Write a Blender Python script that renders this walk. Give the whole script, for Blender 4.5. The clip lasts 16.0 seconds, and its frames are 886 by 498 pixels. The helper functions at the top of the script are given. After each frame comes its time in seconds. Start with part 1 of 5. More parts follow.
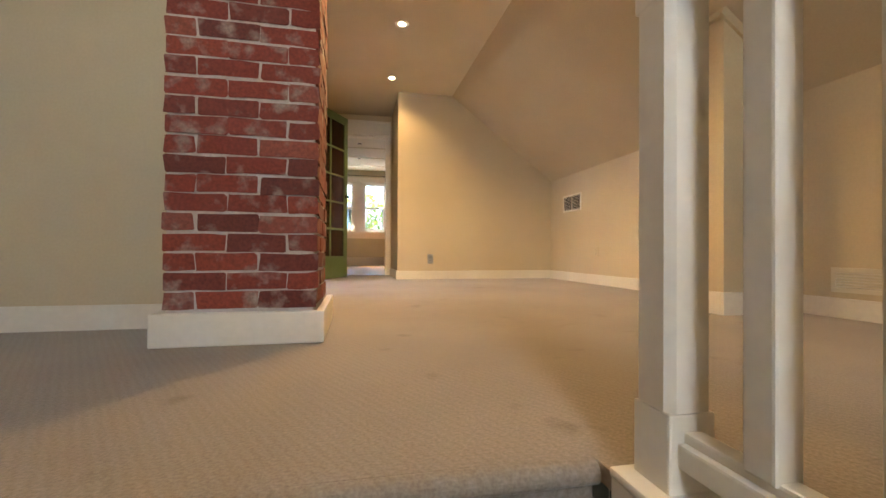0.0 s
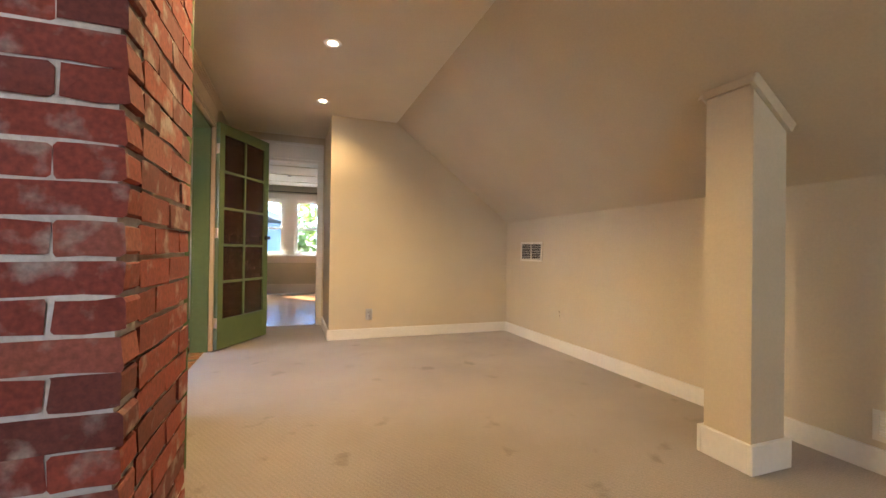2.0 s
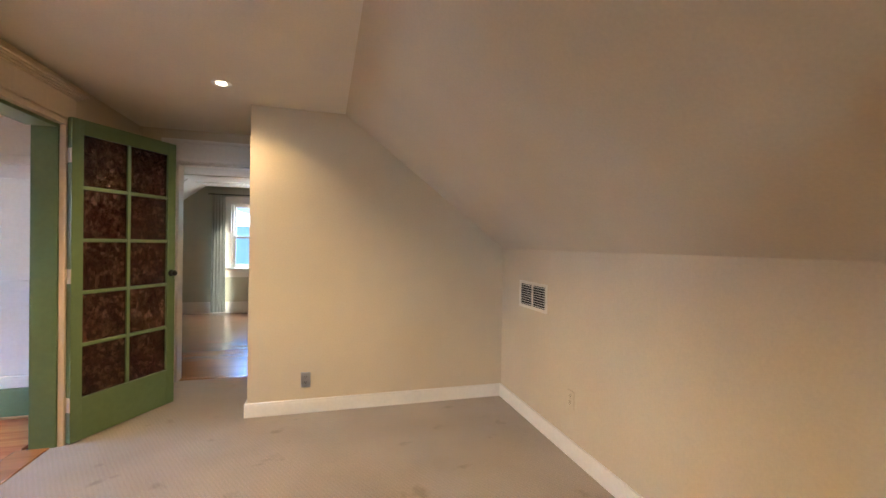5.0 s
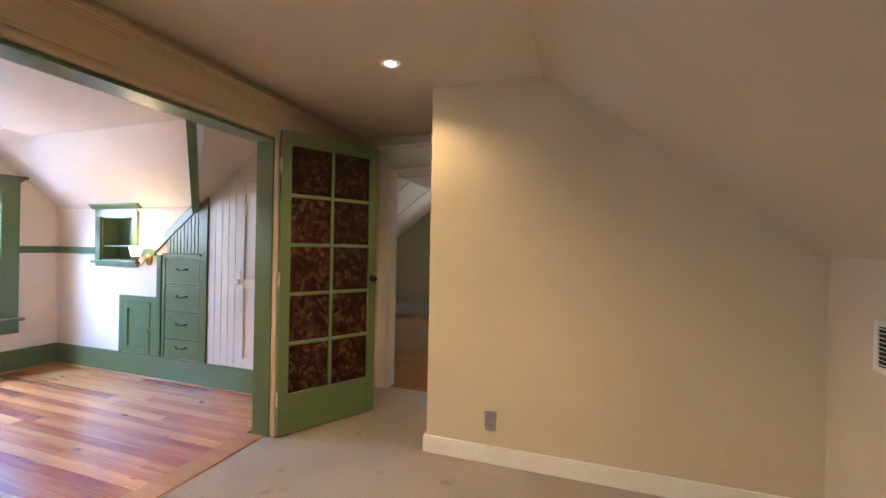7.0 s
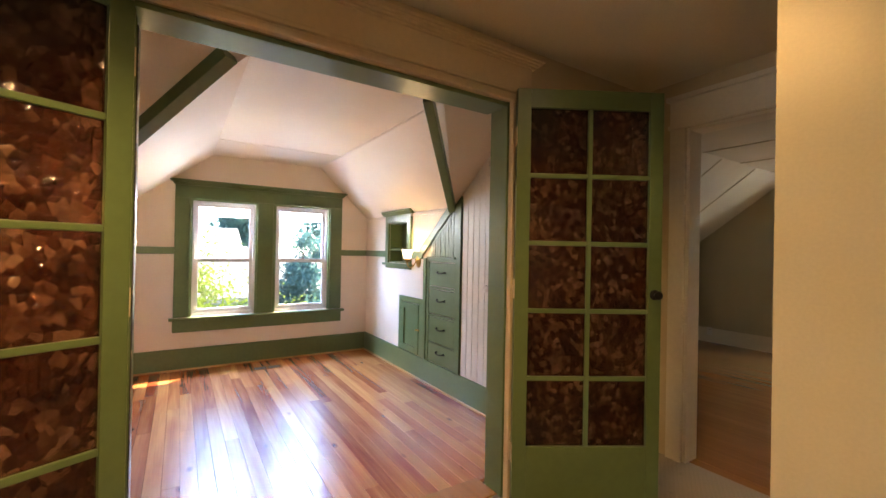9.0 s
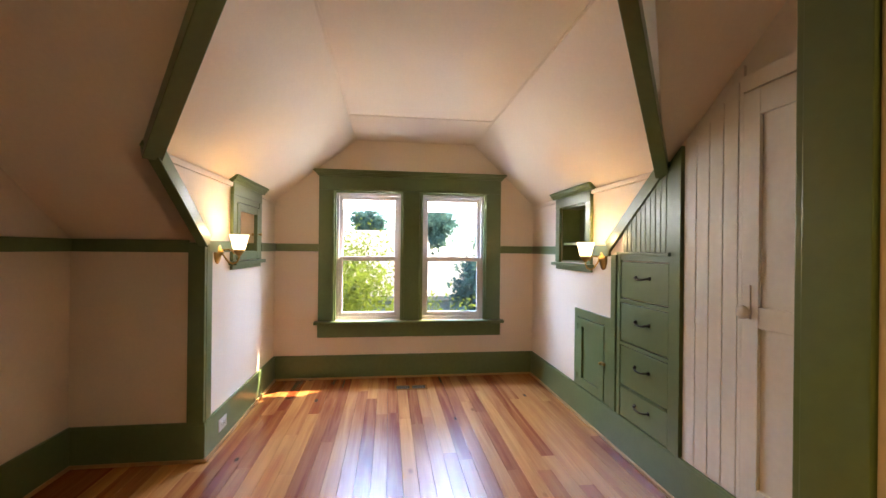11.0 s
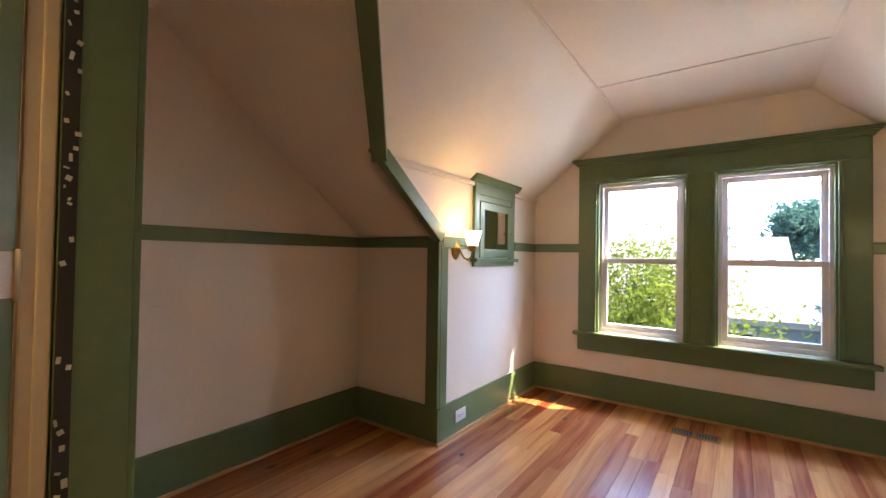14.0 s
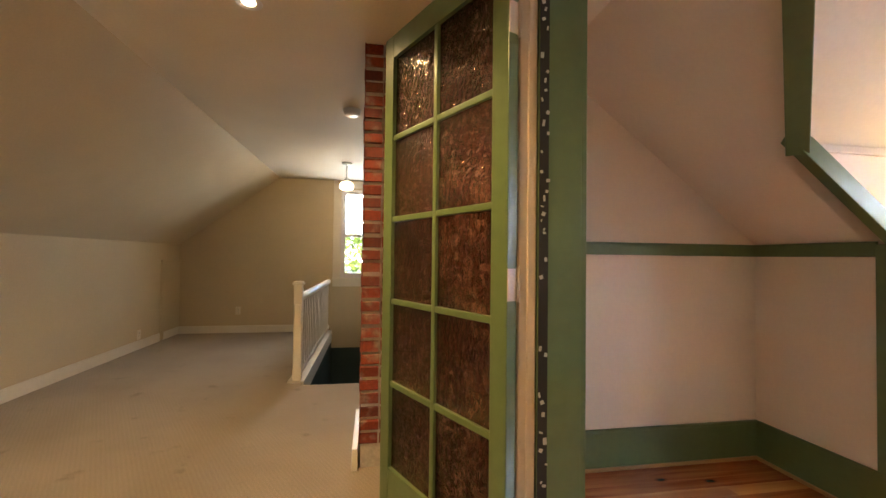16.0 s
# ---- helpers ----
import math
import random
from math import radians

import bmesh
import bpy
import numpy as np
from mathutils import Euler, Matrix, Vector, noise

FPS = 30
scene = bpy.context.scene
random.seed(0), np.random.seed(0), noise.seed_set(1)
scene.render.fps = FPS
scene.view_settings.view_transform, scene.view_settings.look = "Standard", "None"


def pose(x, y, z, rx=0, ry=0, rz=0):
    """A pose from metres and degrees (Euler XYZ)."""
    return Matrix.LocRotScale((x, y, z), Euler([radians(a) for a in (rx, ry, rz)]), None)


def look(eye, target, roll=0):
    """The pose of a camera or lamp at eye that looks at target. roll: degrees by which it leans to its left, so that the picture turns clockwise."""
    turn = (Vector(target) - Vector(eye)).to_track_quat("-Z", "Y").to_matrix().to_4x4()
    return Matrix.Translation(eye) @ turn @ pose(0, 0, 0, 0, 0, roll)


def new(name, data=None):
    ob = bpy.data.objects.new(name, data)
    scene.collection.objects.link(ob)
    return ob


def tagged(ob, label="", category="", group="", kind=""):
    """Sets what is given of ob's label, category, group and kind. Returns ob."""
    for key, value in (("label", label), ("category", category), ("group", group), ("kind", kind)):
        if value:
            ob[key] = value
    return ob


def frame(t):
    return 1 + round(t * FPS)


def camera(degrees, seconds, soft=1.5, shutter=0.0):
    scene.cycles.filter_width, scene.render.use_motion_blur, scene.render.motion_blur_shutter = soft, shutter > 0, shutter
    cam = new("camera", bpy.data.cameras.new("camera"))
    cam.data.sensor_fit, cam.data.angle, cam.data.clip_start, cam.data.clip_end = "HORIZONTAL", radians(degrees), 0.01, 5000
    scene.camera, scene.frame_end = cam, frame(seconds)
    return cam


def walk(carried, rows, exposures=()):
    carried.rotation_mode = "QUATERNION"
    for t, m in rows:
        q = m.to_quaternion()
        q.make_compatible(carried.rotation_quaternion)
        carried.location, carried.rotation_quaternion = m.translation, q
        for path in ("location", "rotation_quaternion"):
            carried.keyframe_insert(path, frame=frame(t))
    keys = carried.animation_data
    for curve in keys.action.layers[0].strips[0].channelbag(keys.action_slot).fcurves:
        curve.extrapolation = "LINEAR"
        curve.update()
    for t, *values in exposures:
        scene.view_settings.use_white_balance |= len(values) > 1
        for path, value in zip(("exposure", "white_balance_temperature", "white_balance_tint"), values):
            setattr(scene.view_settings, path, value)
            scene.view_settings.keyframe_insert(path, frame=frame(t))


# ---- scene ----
cam = camera(94.0, 16.0)
PATH = [
    (0, (1.148, 0.485, 0.337), (1.56, 2.442, 0.351), 0.3),
    (0.5, (1.172, 0.665, 0.488), (1.607, 2.617, 0.5), 0.5),
    (1, (1.189, 0.812, 0.582), (1.677, 2.751, 0.596), 0.4),
    (1.5, (1.23, 1.014, 0.739), (1.813, 2.927, 0.755), 0.5),
    (2, (1.302, 1.182, 0.91), (1.979, 3.063, 0.924), 0.8),
    (2.5, (1.452, 1.342, 1.095), (2.217, 3.19, 1.096), 0.6),
    (3, (1.507, 1.528, 1.179), (2.379, 3.328, 1.203), 1.0),
    (3.2, (1.543, 1.602, 1.23), (2.441, 3.389, 1.252), 0.8),
    (5.3, (2.28, 2.32, 1.291), (2.688, 4.278, 1.272), 0.9),
    (5.5, (2.341, 2.389, 1.274), (2.642, 4.366, 1.262), 0.8),
    (6, (2.446, 2.578, 1.28), (2.463, 4.578, 1.265), 1.1),
    (6.5, (2.529, 2.808, 1.252), (2.214, 4.783, 1.251), 1.1),
    (7, (2.554, 3.07, 1.271), (1.909, 4.963, 1.269), 1.1),
    (7.5, (2.549, 3.294, 1.246), (1.597, 5.053, 1.258), 1.2),
    (8, (2.488, 3.5, 1.239), (1.249, 5.07, 1.249), 1.1),
    (8.5, (2.348, 3.718, 1.245), (0.86, 5.055, 1.254), 1.0),
    (9, (2.181, 3.911, 1.228), (0.494, 4.986, 1.238), 1.1),
    (9.5, (1.985, 4.092, 1.234), (0.158, 4.907, 1.243), 1.0),
    (10, (1.734, 4.243, 1.23), (-0.183, 4.812, 1.234), 1.1),
    (10.2, (1.624, 4.284, 1.226), (-0.313, 4.781, 1.228), 1.0),
    (12.5, (0.653, 4.871, 1.106), (-1.328, 4.601, 1.131), 0.6),
    (13, (0.628, 4.904, 1.109), (-1.298, 4.367, 1.141), 0.8),
    (13.5, (0.645, 4.875, 1.123), (-1.174, 4.044, 1.143), 0.9),
    (14, (0.717, 4.912, 1.098), (-0.91, 3.749, 1.135), 0.9),
    (14.5, (0.787, 4.9, 1.125), (-0.589, 3.448, 1.154), 1.2),
    (15, (0.834, 4.891, 1.131), (-0.228, 3.196, 1.165), 0.9),
    (15.5, (0.879, 4.878, 1.132), (0.18, 3.004, 1.171), 0.8),
    (16, (0.945, 4.872, 1.123), (0.608, 2.901, 1.165), 0.7),
]
walk(cam, [(t, look(eye, target, roll)) for t, eye, target, roll in PATH],
     exposures=[(0, 4.3, 7400, 10), (1, 4.4, 7200, 10), (2.5, 4.25, 6000, 10), (5.5, 4.3, 5700, 10), (6.5, 4.15, 5900, 10), (8, 3.85, 6500, 10), (9, 3.65, 8000, 10), (10, 3.5, 9600, 10), (12.5, 2.75, 8300, 10), (13.5, 2.95, 8000, 10), (15, 3.4, 8000, 10), (16, 3.9, 7500, 10)])

# ---- world, sun, lights ----
world = bpy.data.worlds.new("world")
scene.world = world
world.use_nodes = True
wn = world.node_tree
sky = wn.nodes.new("ShaderNodeTexSky")
sky.sky_type, sky.sun_disc = "NISHITA", False
SUN_TO = Vector((0.36, -0.51, -0.72)).normalized()
sky.dust_density, sky.ozone_density, sky.altitude = 0.0, 8.0, 1200
sky.sun_elevation = math.asin(-SUN_TO.z)
sky.sun_rotation = math.atan2(-SUN_TO.x, -SUN_TO.y)
wn.links.new(sky.outputs[0], wn.nodes["Background"].inputs[0])
wn.nodes["Background"].inputs[1].default_value = 0.15


def lamp(name, kind, m, power, colour, **more):
    data = bpy.data.lights.new(name, kind)
    data.energy, data.color = power, colour
    for key, value in more.items():
        if key == "size":
            data.size = value
        elif key == "size_y":
            data.shape, data.size_y = "RECTANGLE", value
        elif key == "radius":
            data.shadow_soft_size = value
        elif key == "angle":
            data.angle = value
        elif key == "spot":
            data.spot_size, data.spot_blend = value, 0.6
    ob = new(name, data)
    ob.matrix_world = m
    return ob


lamp("sun", "SUN", look((0, 0, 0), SUN_TO), 3.4, (1.0, 0.93, 0.82), angle=radians(0.6))
# the sky's light in the upper part of the windows
DAY = (0.33, 0.60, 1.0)
for wy in (4.307, 5.092):
    lamp("sky_light_dormer", "AREA", look((-2.80, wy, 1.60), (0.0, wy - 0.5, 0.6)), 1.0, (0.7, 0.8, 1.0), size=0.50, size_y=0.11)
lamp("sky_light_eave", "AREA", look((-3.55, 4.7, 2.16), (0.6, 4.7, 0.3)), 38, (0.25, 0.46, 1.0), size=1.8, size_y=0.55)
lamp("sky_light_stair", "AREA", look((1.07, -1.68, 1.78), (1.5, 3.0, 0.9)), 1.8, (0.74, 0.87, 1.0), size=0.58, size_y=0.60)
for wx in (0.83, 1.57):
    lamp("sky_light_north_room", "AREA", look((wx, 10.95, 2.35), (wx, 8.0, 0.2)), 5.0, (0.55, 0.78, 1.0), size=0.60, size_y=0.45)
WARM = (1.0, 0.69, 0.33)
lamp("pendant_glow", "POINT", pose(1.27, -0.35, 1.90), 0.8, WARM, radius=0.05)
for cx, cy, power in ((1.53, 5.12, 1.9), (1.52, 4.0, 6.2), (1.52, 2.88, 5.8)):
    lamp("downlight_glow", "SPOT", look((cx, cy, 2.262), (cx, cy, 0)), power, WARM, radius=0.03, spot=radians(140))

# ---- materials ----
def material(name, colour, rough=0.6, metal=0.0, grain=0.0, scale=40.0, blotch=0.06, bump=0.0, bump_scale=200.0, coat=0.0, spec=0.5, vary=0.0):
    """Paint, metal, cloth: colour with blotches and grain at two scales and a fine relief; vary shifts each piece's tone."""
    m = bpy.data.materials.new(name)
    m.use_nodes = True
    nt, b = m.node_tree, m.node_tree.nodes["Principled BSDF"]
    b.inputs["Roughness"].default_value, b.inputs["Metallic"].default_value = rough, metal
    b.inputs["Coat Weight"].default_value = coat
    b.inputs["Specular IOR Level"].default_value = spec
    co = nt.nodes.new("ShaderNodeTexCoord")
    big, fine = nt.nodes.new("ShaderNodeTexNoise"), nt.nodes.new("ShaderNodeTexNoise")
    big.inputs["Scale"].default_value, big.inputs["Detail"].default_value = 1.7, 3
    fine.inputs["Scale"].default_value, fine.inputs["Detail"].default_value = scale, 4
    for n in (big, fine):
        nt.links.new(co.outputs["Object"], n.inputs["Vector"])
    mix1, mix2 = nt.nodes.new("ShaderNodeMix"), nt.nodes.new("ShaderNodeMix")
    for mx in (mix1, mix2):
        mx.data_type, mx.blend_type = "RGBA", "MULTIPLY"
        mx.inputs[0].default_value = 1.0
    r1, r2 = nt.nodes.new("ShaderNodeValToRGB"), nt.nodes.new("ShaderNodeValToRGB")
    for r, amount in ((r1, blotch), (r2, grain)):
        lo = 1 - 2 * amount
        r.color_ramp.elements[0].position, r.color_ramp.elements[1].position = 0.3, 0.7
        r.color_ramp.elements[0].color = (lo, lo, lo, 1)
        r.color_ramp.elements[1].color = (1, 1, 1, 1)
    nt.links.new(big.outputs["Fac"], r1.inputs[0])
    nt.links.new(fine.outputs["Fac"], r2.inputs[0])
    mix1.inputs[6].default_value = (*colour, 1)
    nt.links.new(r1.outputs[0], mix1.inputs[7])
    nt.links.new(mix1.outputs[2], mix2.inputs[6])
    nt.links.new(r2.outputs[0], mix2.inputs[7])
    out = mix2.outputs[2]
    if vary:
        info, hsv, rng = nt.nodes.new("ShaderNodeObjectInfo"), nt.nodes.new("ShaderNodeHueSaturation"), nt.nodes.new("ShaderNodeMapRange")
        rng.inputs[3].default_value, rng.inputs[4].default_value = 1 - vary, 1 + vary
        nt.links.new(info.outputs["Random"], rng.inputs[0])
        nt.links.new(rng.outputs[0], hsv.inputs["Value"])
        nt.links.new(out, hsv.inputs["Color"])
        out = hsv.outputs[0]
    nt.links.new(out, b.inputs["Base Color"])
    if bump:
        bn, bp = nt.nodes.new("ShaderNodeTexNoise"), nt.nodes.new("ShaderNodeBump")
        bn.inputs["Scale"].default_value, bn.inputs["Detail"].default_value = bump_scale, 3
        bp.inputs["Strength"].default_value, bp.inputs["Distance"].default_value = bump, 0.004
        nt.links.new(co.outputs["Object"], bn.inputs["Vector"])
        nt.links.new(bn.outputs["Fac"], bp.inputs["Height"])
        nt.links.new(bp.outputs[0], b.inputs["Normal"])
    return m


def glow(name, colour, strength):
    m = bpy.data.materials.new(name)
    m.use_nodes = True
    b = m.node_tree.nodes["Principled BSDF"]
    b.inputs["Base Color"].default_value = (*colour, 1)
    b.inputs["Emission Color"].default_value = (*colour, 1)
    b.inputs["Emission Strength"].default_value = strength
    return m


def wood(name, pale, dark, rough, coat, stretch=(1.2, 17, 17), knots=True):
    """Fir boards along x: every board its own tone and figure, growth lines, knots."""
    m = bpy.data.materials.new(name)
    m.use_nodes = True
    nt, b = m.node_tree, m.node_tree.nodes["Principled BSDF"]
    L = nt.links.new
    b.inputs["Roughness"].default_value, b.inputs["Coat Weight"].default_value = rough, coat
    b.inputs["Coat Roughness"].default_value = 0.17
    co, info = nt.nodes.new("ShaderNodeTexCoord"), nt.nodes.new("ShaderNodeObjectInfo")
    off = nt.nodes.new("ShaderNodeVectorMath")
    off.operation = "MULTIPLY_ADD"
    L(info.outputs["Random"], off.inputs[0])
    off.inputs[1].default_value = (37, 91, 53)
    L(co.outputs["Object"], off.inputs[2])
    mp = nt.nodes.new("ShaderNodeMapping")
    mp.inputs["Scale"].default_value = stretch
    L(off.outputs[0], mp.inputs["Vector"])
    n1 = nt.nodes.new("ShaderNodeTexNoise")
    n1.inputs["Scale"].default_value, n1.inputs["Detail"].default_value, n1.inputs["Distortion"].default_value = 1.0, 5, 0.6
    L(mp.outputs[0], n1.inputs["Vector"])
    mp2 = nt.nodes.new("ShaderNodeMapping")
    mp2.inputs["Scale"].default_value = (stretch[0] * 2.5, stretch[1] * 7, stretch[2] * 7)
    L(off.outputs[0], mp2.inputs["Vector"])
    n2 = nt.nodes.new("ShaderNodeTexNoise")
    n2.inputs["Scale"].default_value, n2.inputs["Detail"].default_value = 1.0, 3
    L(mp2.outputs[0], n2.inputs["Vector"])
    add = nt.nodes.new("ShaderNodeMath")
    add.operation = "MULTIPLY_ADD"
    L(n2.outputs["Fac"], add.inputs[0])
    add.inputs[1].default_value = 0.35
    L(n1.outputs["Fac"], add.inputs[2])
    tone = nt.nodes.new("ShaderNodeMath")
    tone.operation = "MULTIPLY_ADD"
    L(info.outputs["Random"], tone.inputs[0])
    tone.inputs[1].default_value = 0.62
    sub = nt.nodes.new("ShaderNodeMath")
    sub.operation = "SUBTRACT"
    L(add.outputs[0], sub.inputs[0])
    sub.inputs[1].default_value = 0.48
    L(sub.outputs[0], tone.inputs[2])
    ramp = nt.nodes.new("ShaderNodeValToRGB")
    e = ramp.color_ramp.elements
    e[0].position, e[0].color = 0.08, (*pale, 1)
    e[1].position, e[1].color = 0.85, (*dark, 1)
    L(tone.outputs[0], ramp.inputs[0])
    out = ramp.outputs[0]
    if knots:
        vo = nt.nodes.new("ShaderNodeTexVoronoi")
        vo.inputs["Scale"].default_value = 1.0
        mp3 = nt.nodes.new("ShaderNodeMapping")
        mp3.inputs["Scale"].default_value = (2.6, 5.5, 1)
        L(off.outputs[0], mp3.inputs["Vector"])
        L(mp3.outputs[0], vo.inputs["Vector"])
        kr = nt.nodes.new("ShaderNodeValToRGB")
        kr.color_ramp.elements[0].position, kr.color_ramp.elements[0].color = 0.04, (0.30, 0.20, 0.15, 1)
        kr.color_ramp.elements[1].position, kr.color_ramp.elements[1].color = 0.11, (1, 1, 1, 1)
        L(vo.outputs["Distance"], kr.inputs[0])
        mx = nt.nodes.new("ShaderNodeMix")
        mx.data_type, mx.blend_type = "RGBA", "MULTIPLY"
        mx.inputs[0].default_value = 1.0
        L(out, mx.inputs[6])
        L(kr.outputs[0], mx.inputs[7])
        out = mx.outputs[2]
    L(out, b.inputs["Base Color"])
    bp = nt.nodes.new("ShaderNodeBump")
    bp.inputs["Strength"].default_value, bp.inputs["Distance"].default_value = 0.12, 0.002
    L(add.outputs[0], bp.inputs["Height"])
    L(bp.outputs[0], b.inputs["Normal"])
    return m


def carpet_material(name, colour):
    """Cut pile carpet with fine slanting ribs, tufts, traffic wear and a few stains."""
    m = bpy.data.materials.new(name)
    m.use_nodes = True
    nt, b = m.node_tree, m.node_tree.nodes["Principled BSDF"]
    L = nt.links.new
    b.inputs["Roughness"].default_value = 0.95
    b.inputs["Specular IOR Level"].default_value = 0.1
    b.inputs["Sheen Weight"].default_value = 0.25
    co = nt.nodes.new("ShaderNodeTexCoord")
    wave = nt.nodes.new("ShaderNodeTexWave")
    wave.wave_type, wave.bands_direction = "BANDS", "X"
    wave.inputs["Scale"].default_value, wave.inputs["Distortion"].default_value = 15, 1.6
    wave.inputs["Detail Scale"].default_value = 4
    turn = nt.nodes.new("ShaderNodeMapping")
    turn.inputs["Rotation"].default_value = (0, 0, radians(-30))
    L(co.outputs["Object"], turn.inputs["Vector"])
    L(turn.outputs[0], wave.inputs["Vector"])
    tuft, stain, spot = (nt.nodes.new("ShaderNodeTexNoise") for _ in range(3))
    tuft.inputs["Scale"].default_value, tuft.inputs["Detail"].default_value = 160, 3
    stain.inputs["Scale"].default_value, stain.inputs["Detail"].default_value = 1.3, 4
    spot.inputs["Scale"].default_value, spot.inputs["Detail"].default_value = 5.5, 3
    for n in (tuft, stain, spot):
        L(co.outputs["Object"], n.inputs["Vector"])
    out = None
    for src, p0, p1, lo in ((stain.outputs["Fac"], 0.3, 0.62, 0.80), (spot.outputs["Fac"], 0.27, 0.36, 0.72), (tuft.outputs["Fac"], 0.3, 0.7, 0.72), (wave.outputs["Fac"], 0.0, 0.9, 0.945)):
        r = nt.nodes.new("ShaderNodeValToRGB")
        r.color_ramp.elements[0].position, r.color_ramp.elements[1].position = p0, p1
        r.color_ramp.elements[0].color = (lo, lo * 0.99, lo * 0.97, 1)
        r.color_ramp.elements[1].color = (1, 1, 1, 1)
        L(src, r.inputs[0])
        mx = nt.nodes.new("ShaderNodeMix")
        mx.data_type, mx.blend_type = "RGBA", "MULTIPLY"
        mx.inputs[0].default_value = 1.0
        if out is None:
            mx.inputs[6].default_value = (*colour, 1)
        else:
            L(out, mx.inputs[6])
        L(r.outputs[0], mx.inputs[7])
        out = mx.outputs[2]
    L(out, b.inputs["Base Color"])
    s = nt.nodes.new("ShaderNodeMath")
    s.operation = "MULTIPLY_ADD"
    L(wave.outputs["Fac"], s.inputs[0])
    s.inputs[1].default_value = 0.15
    L(tuft.outputs["Fac"], s.inputs[2])
    bp = nt.nodes.new("ShaderNodeBump")
    bp.inputs["Strength"].default_value, bp.inputs["Distance"].default_value = 0.35, 0.003
    L(s.outputs[0], bp.inputs["Height"])
    L(bp.outputs[0], b.inputs["Normal"])
    return m


def brick_material(name):
    """Old red brick: each brick its own tone, with smears of pale mortar."""
    m = bpy.data.materials.new(name)
    m.use_nodes = True
    nt, b = m.node_tree, m.node_tree.nodes["Principled BSDF"]
    L = nt.links.new
    b.inputs["Roughness"].default_value = 0.85
    co, info = nt.nodes.new("ShaderNodeTexCoord"), nt.nodes.new("ShaderNodeObjectInfo")
    ramp = nt.nodes.new("ShaderNodeValToRGB")
    ramp.color_ramp.elements[0].position, ramp.color_ramp.elements[0].color = 0.0, (0.16, 0.040, 0.032, 1)
    ramp.color_ramp.elements[1].position, ramp.color_ramp.elements[1].color = 1.0, (0.40, 0.080, 0.038, 1)
    for p, c in ((0.35, (0.25, 0.048, 0.034, 1)), (0.7, (0.30, 0.055, 0.036, 1)), (0.86, (0.33, 0.064, 0.038, 1)), (0.92, (0.26, 0.10, 0.085, 1))):
        ramp.color_ramp.elements.new(p).color = c
    L(info.outputs["Random"], ramp.inputs[0])
    off = nt.nodes.new("ShaderNodeVectorMath")
    off.operation = "MULTIPLY_ADD"
    L(info.outputs["Random"], off.inputs[0])
    off.inputs[1].default_value = (31, 57, 83)
    L(co.outputs["Object"], off.inputs[2])
    n, n2 = nt.nodes.new("ShaderNodeTexNoise"), nt.nodes.new("ShaderNodeTexNoise")
    n.inputs["Scale"].default_value, n.inputs["Detail"].default_value = 14, 6
    n2.inputs["Scale"].default_value, n2.inputs["Detail"].default_value = 90, 4
    L(off.outputs[0], n.inputs["Vector"])
    L(off.outputs[0], n2.inputs["Vector"])
    sm = nt.nodes.new("ShaderNodeValToRGB")
    sm.color_ramp.elements[0].position, sm.color_ramp.elements[1].position = 0.76, 0.98
    geo, patch, lift = nt.nodes.new("ShaderNodeNewGeometry"), nt.nodes.new("ShaderNodeTexNoise"), nt.nodes.new("ShaderNodeMath")
    patch.inputs["Scale"].default_value, patch.inputs["Detail"].default_value = 3.2, 2
    L(geo.outputs["Position"], patch.inputs["Vector"])
    lift.operation = "MULTIPLY_ADD"
    L(patch.outputs["Fac"], lift.inputs[0])
    lift.inputs[1].default_value = 0.42
    L(n.outputs["Fac"], lift.inputs[2])
    L(lift.outputs[0], sm.inputs[0])
    mx = nt.nodes.new("ShaderNodeMix")
    mx.data_type = "RGBA"
    L(sm.outputs[0], mx.inputs[0])
    L(ramp.outputs[0], mx.inputs[6])
    mx.inputs[7].default_value = (0.44, 0.35, 0.31, 1)
    g = nt.nodes.new("ShaderNodeValToRGB")
    g.color_ramp.elements[0].position, g.color_ramp.elements[0].color = 0.3, (0.6, 0.6, 0.6, 1)
    g.color_ramp.elements[1].position = 0.7
    L(n2.outputs["Fac"], g.inputs[0])
    mu = nt.nodes.new("ShaderNodeMix")
    mu.data_type, mu.blend_type = "RGBA", "MULTIPLY"
    mu.inputs[0].default_value = 1.0
    L(mx.outputs[2], mu.inputs[6])
    L(g.outputs[0], mu.inputs[7])
    L(mu.outputs[2], b.inputs["Base Color"])
    bp = nt.nodes.new("ShaderNodeBump")
    bp.inputs["Strength"].default_value, bp.inputs["Distance"].default_value = 0.7, 0.006
    L(n.outputs["Fac"], bp.inputs["Height"])
    L(bp.outputs[0], b.inputs["Normal"])
    return m


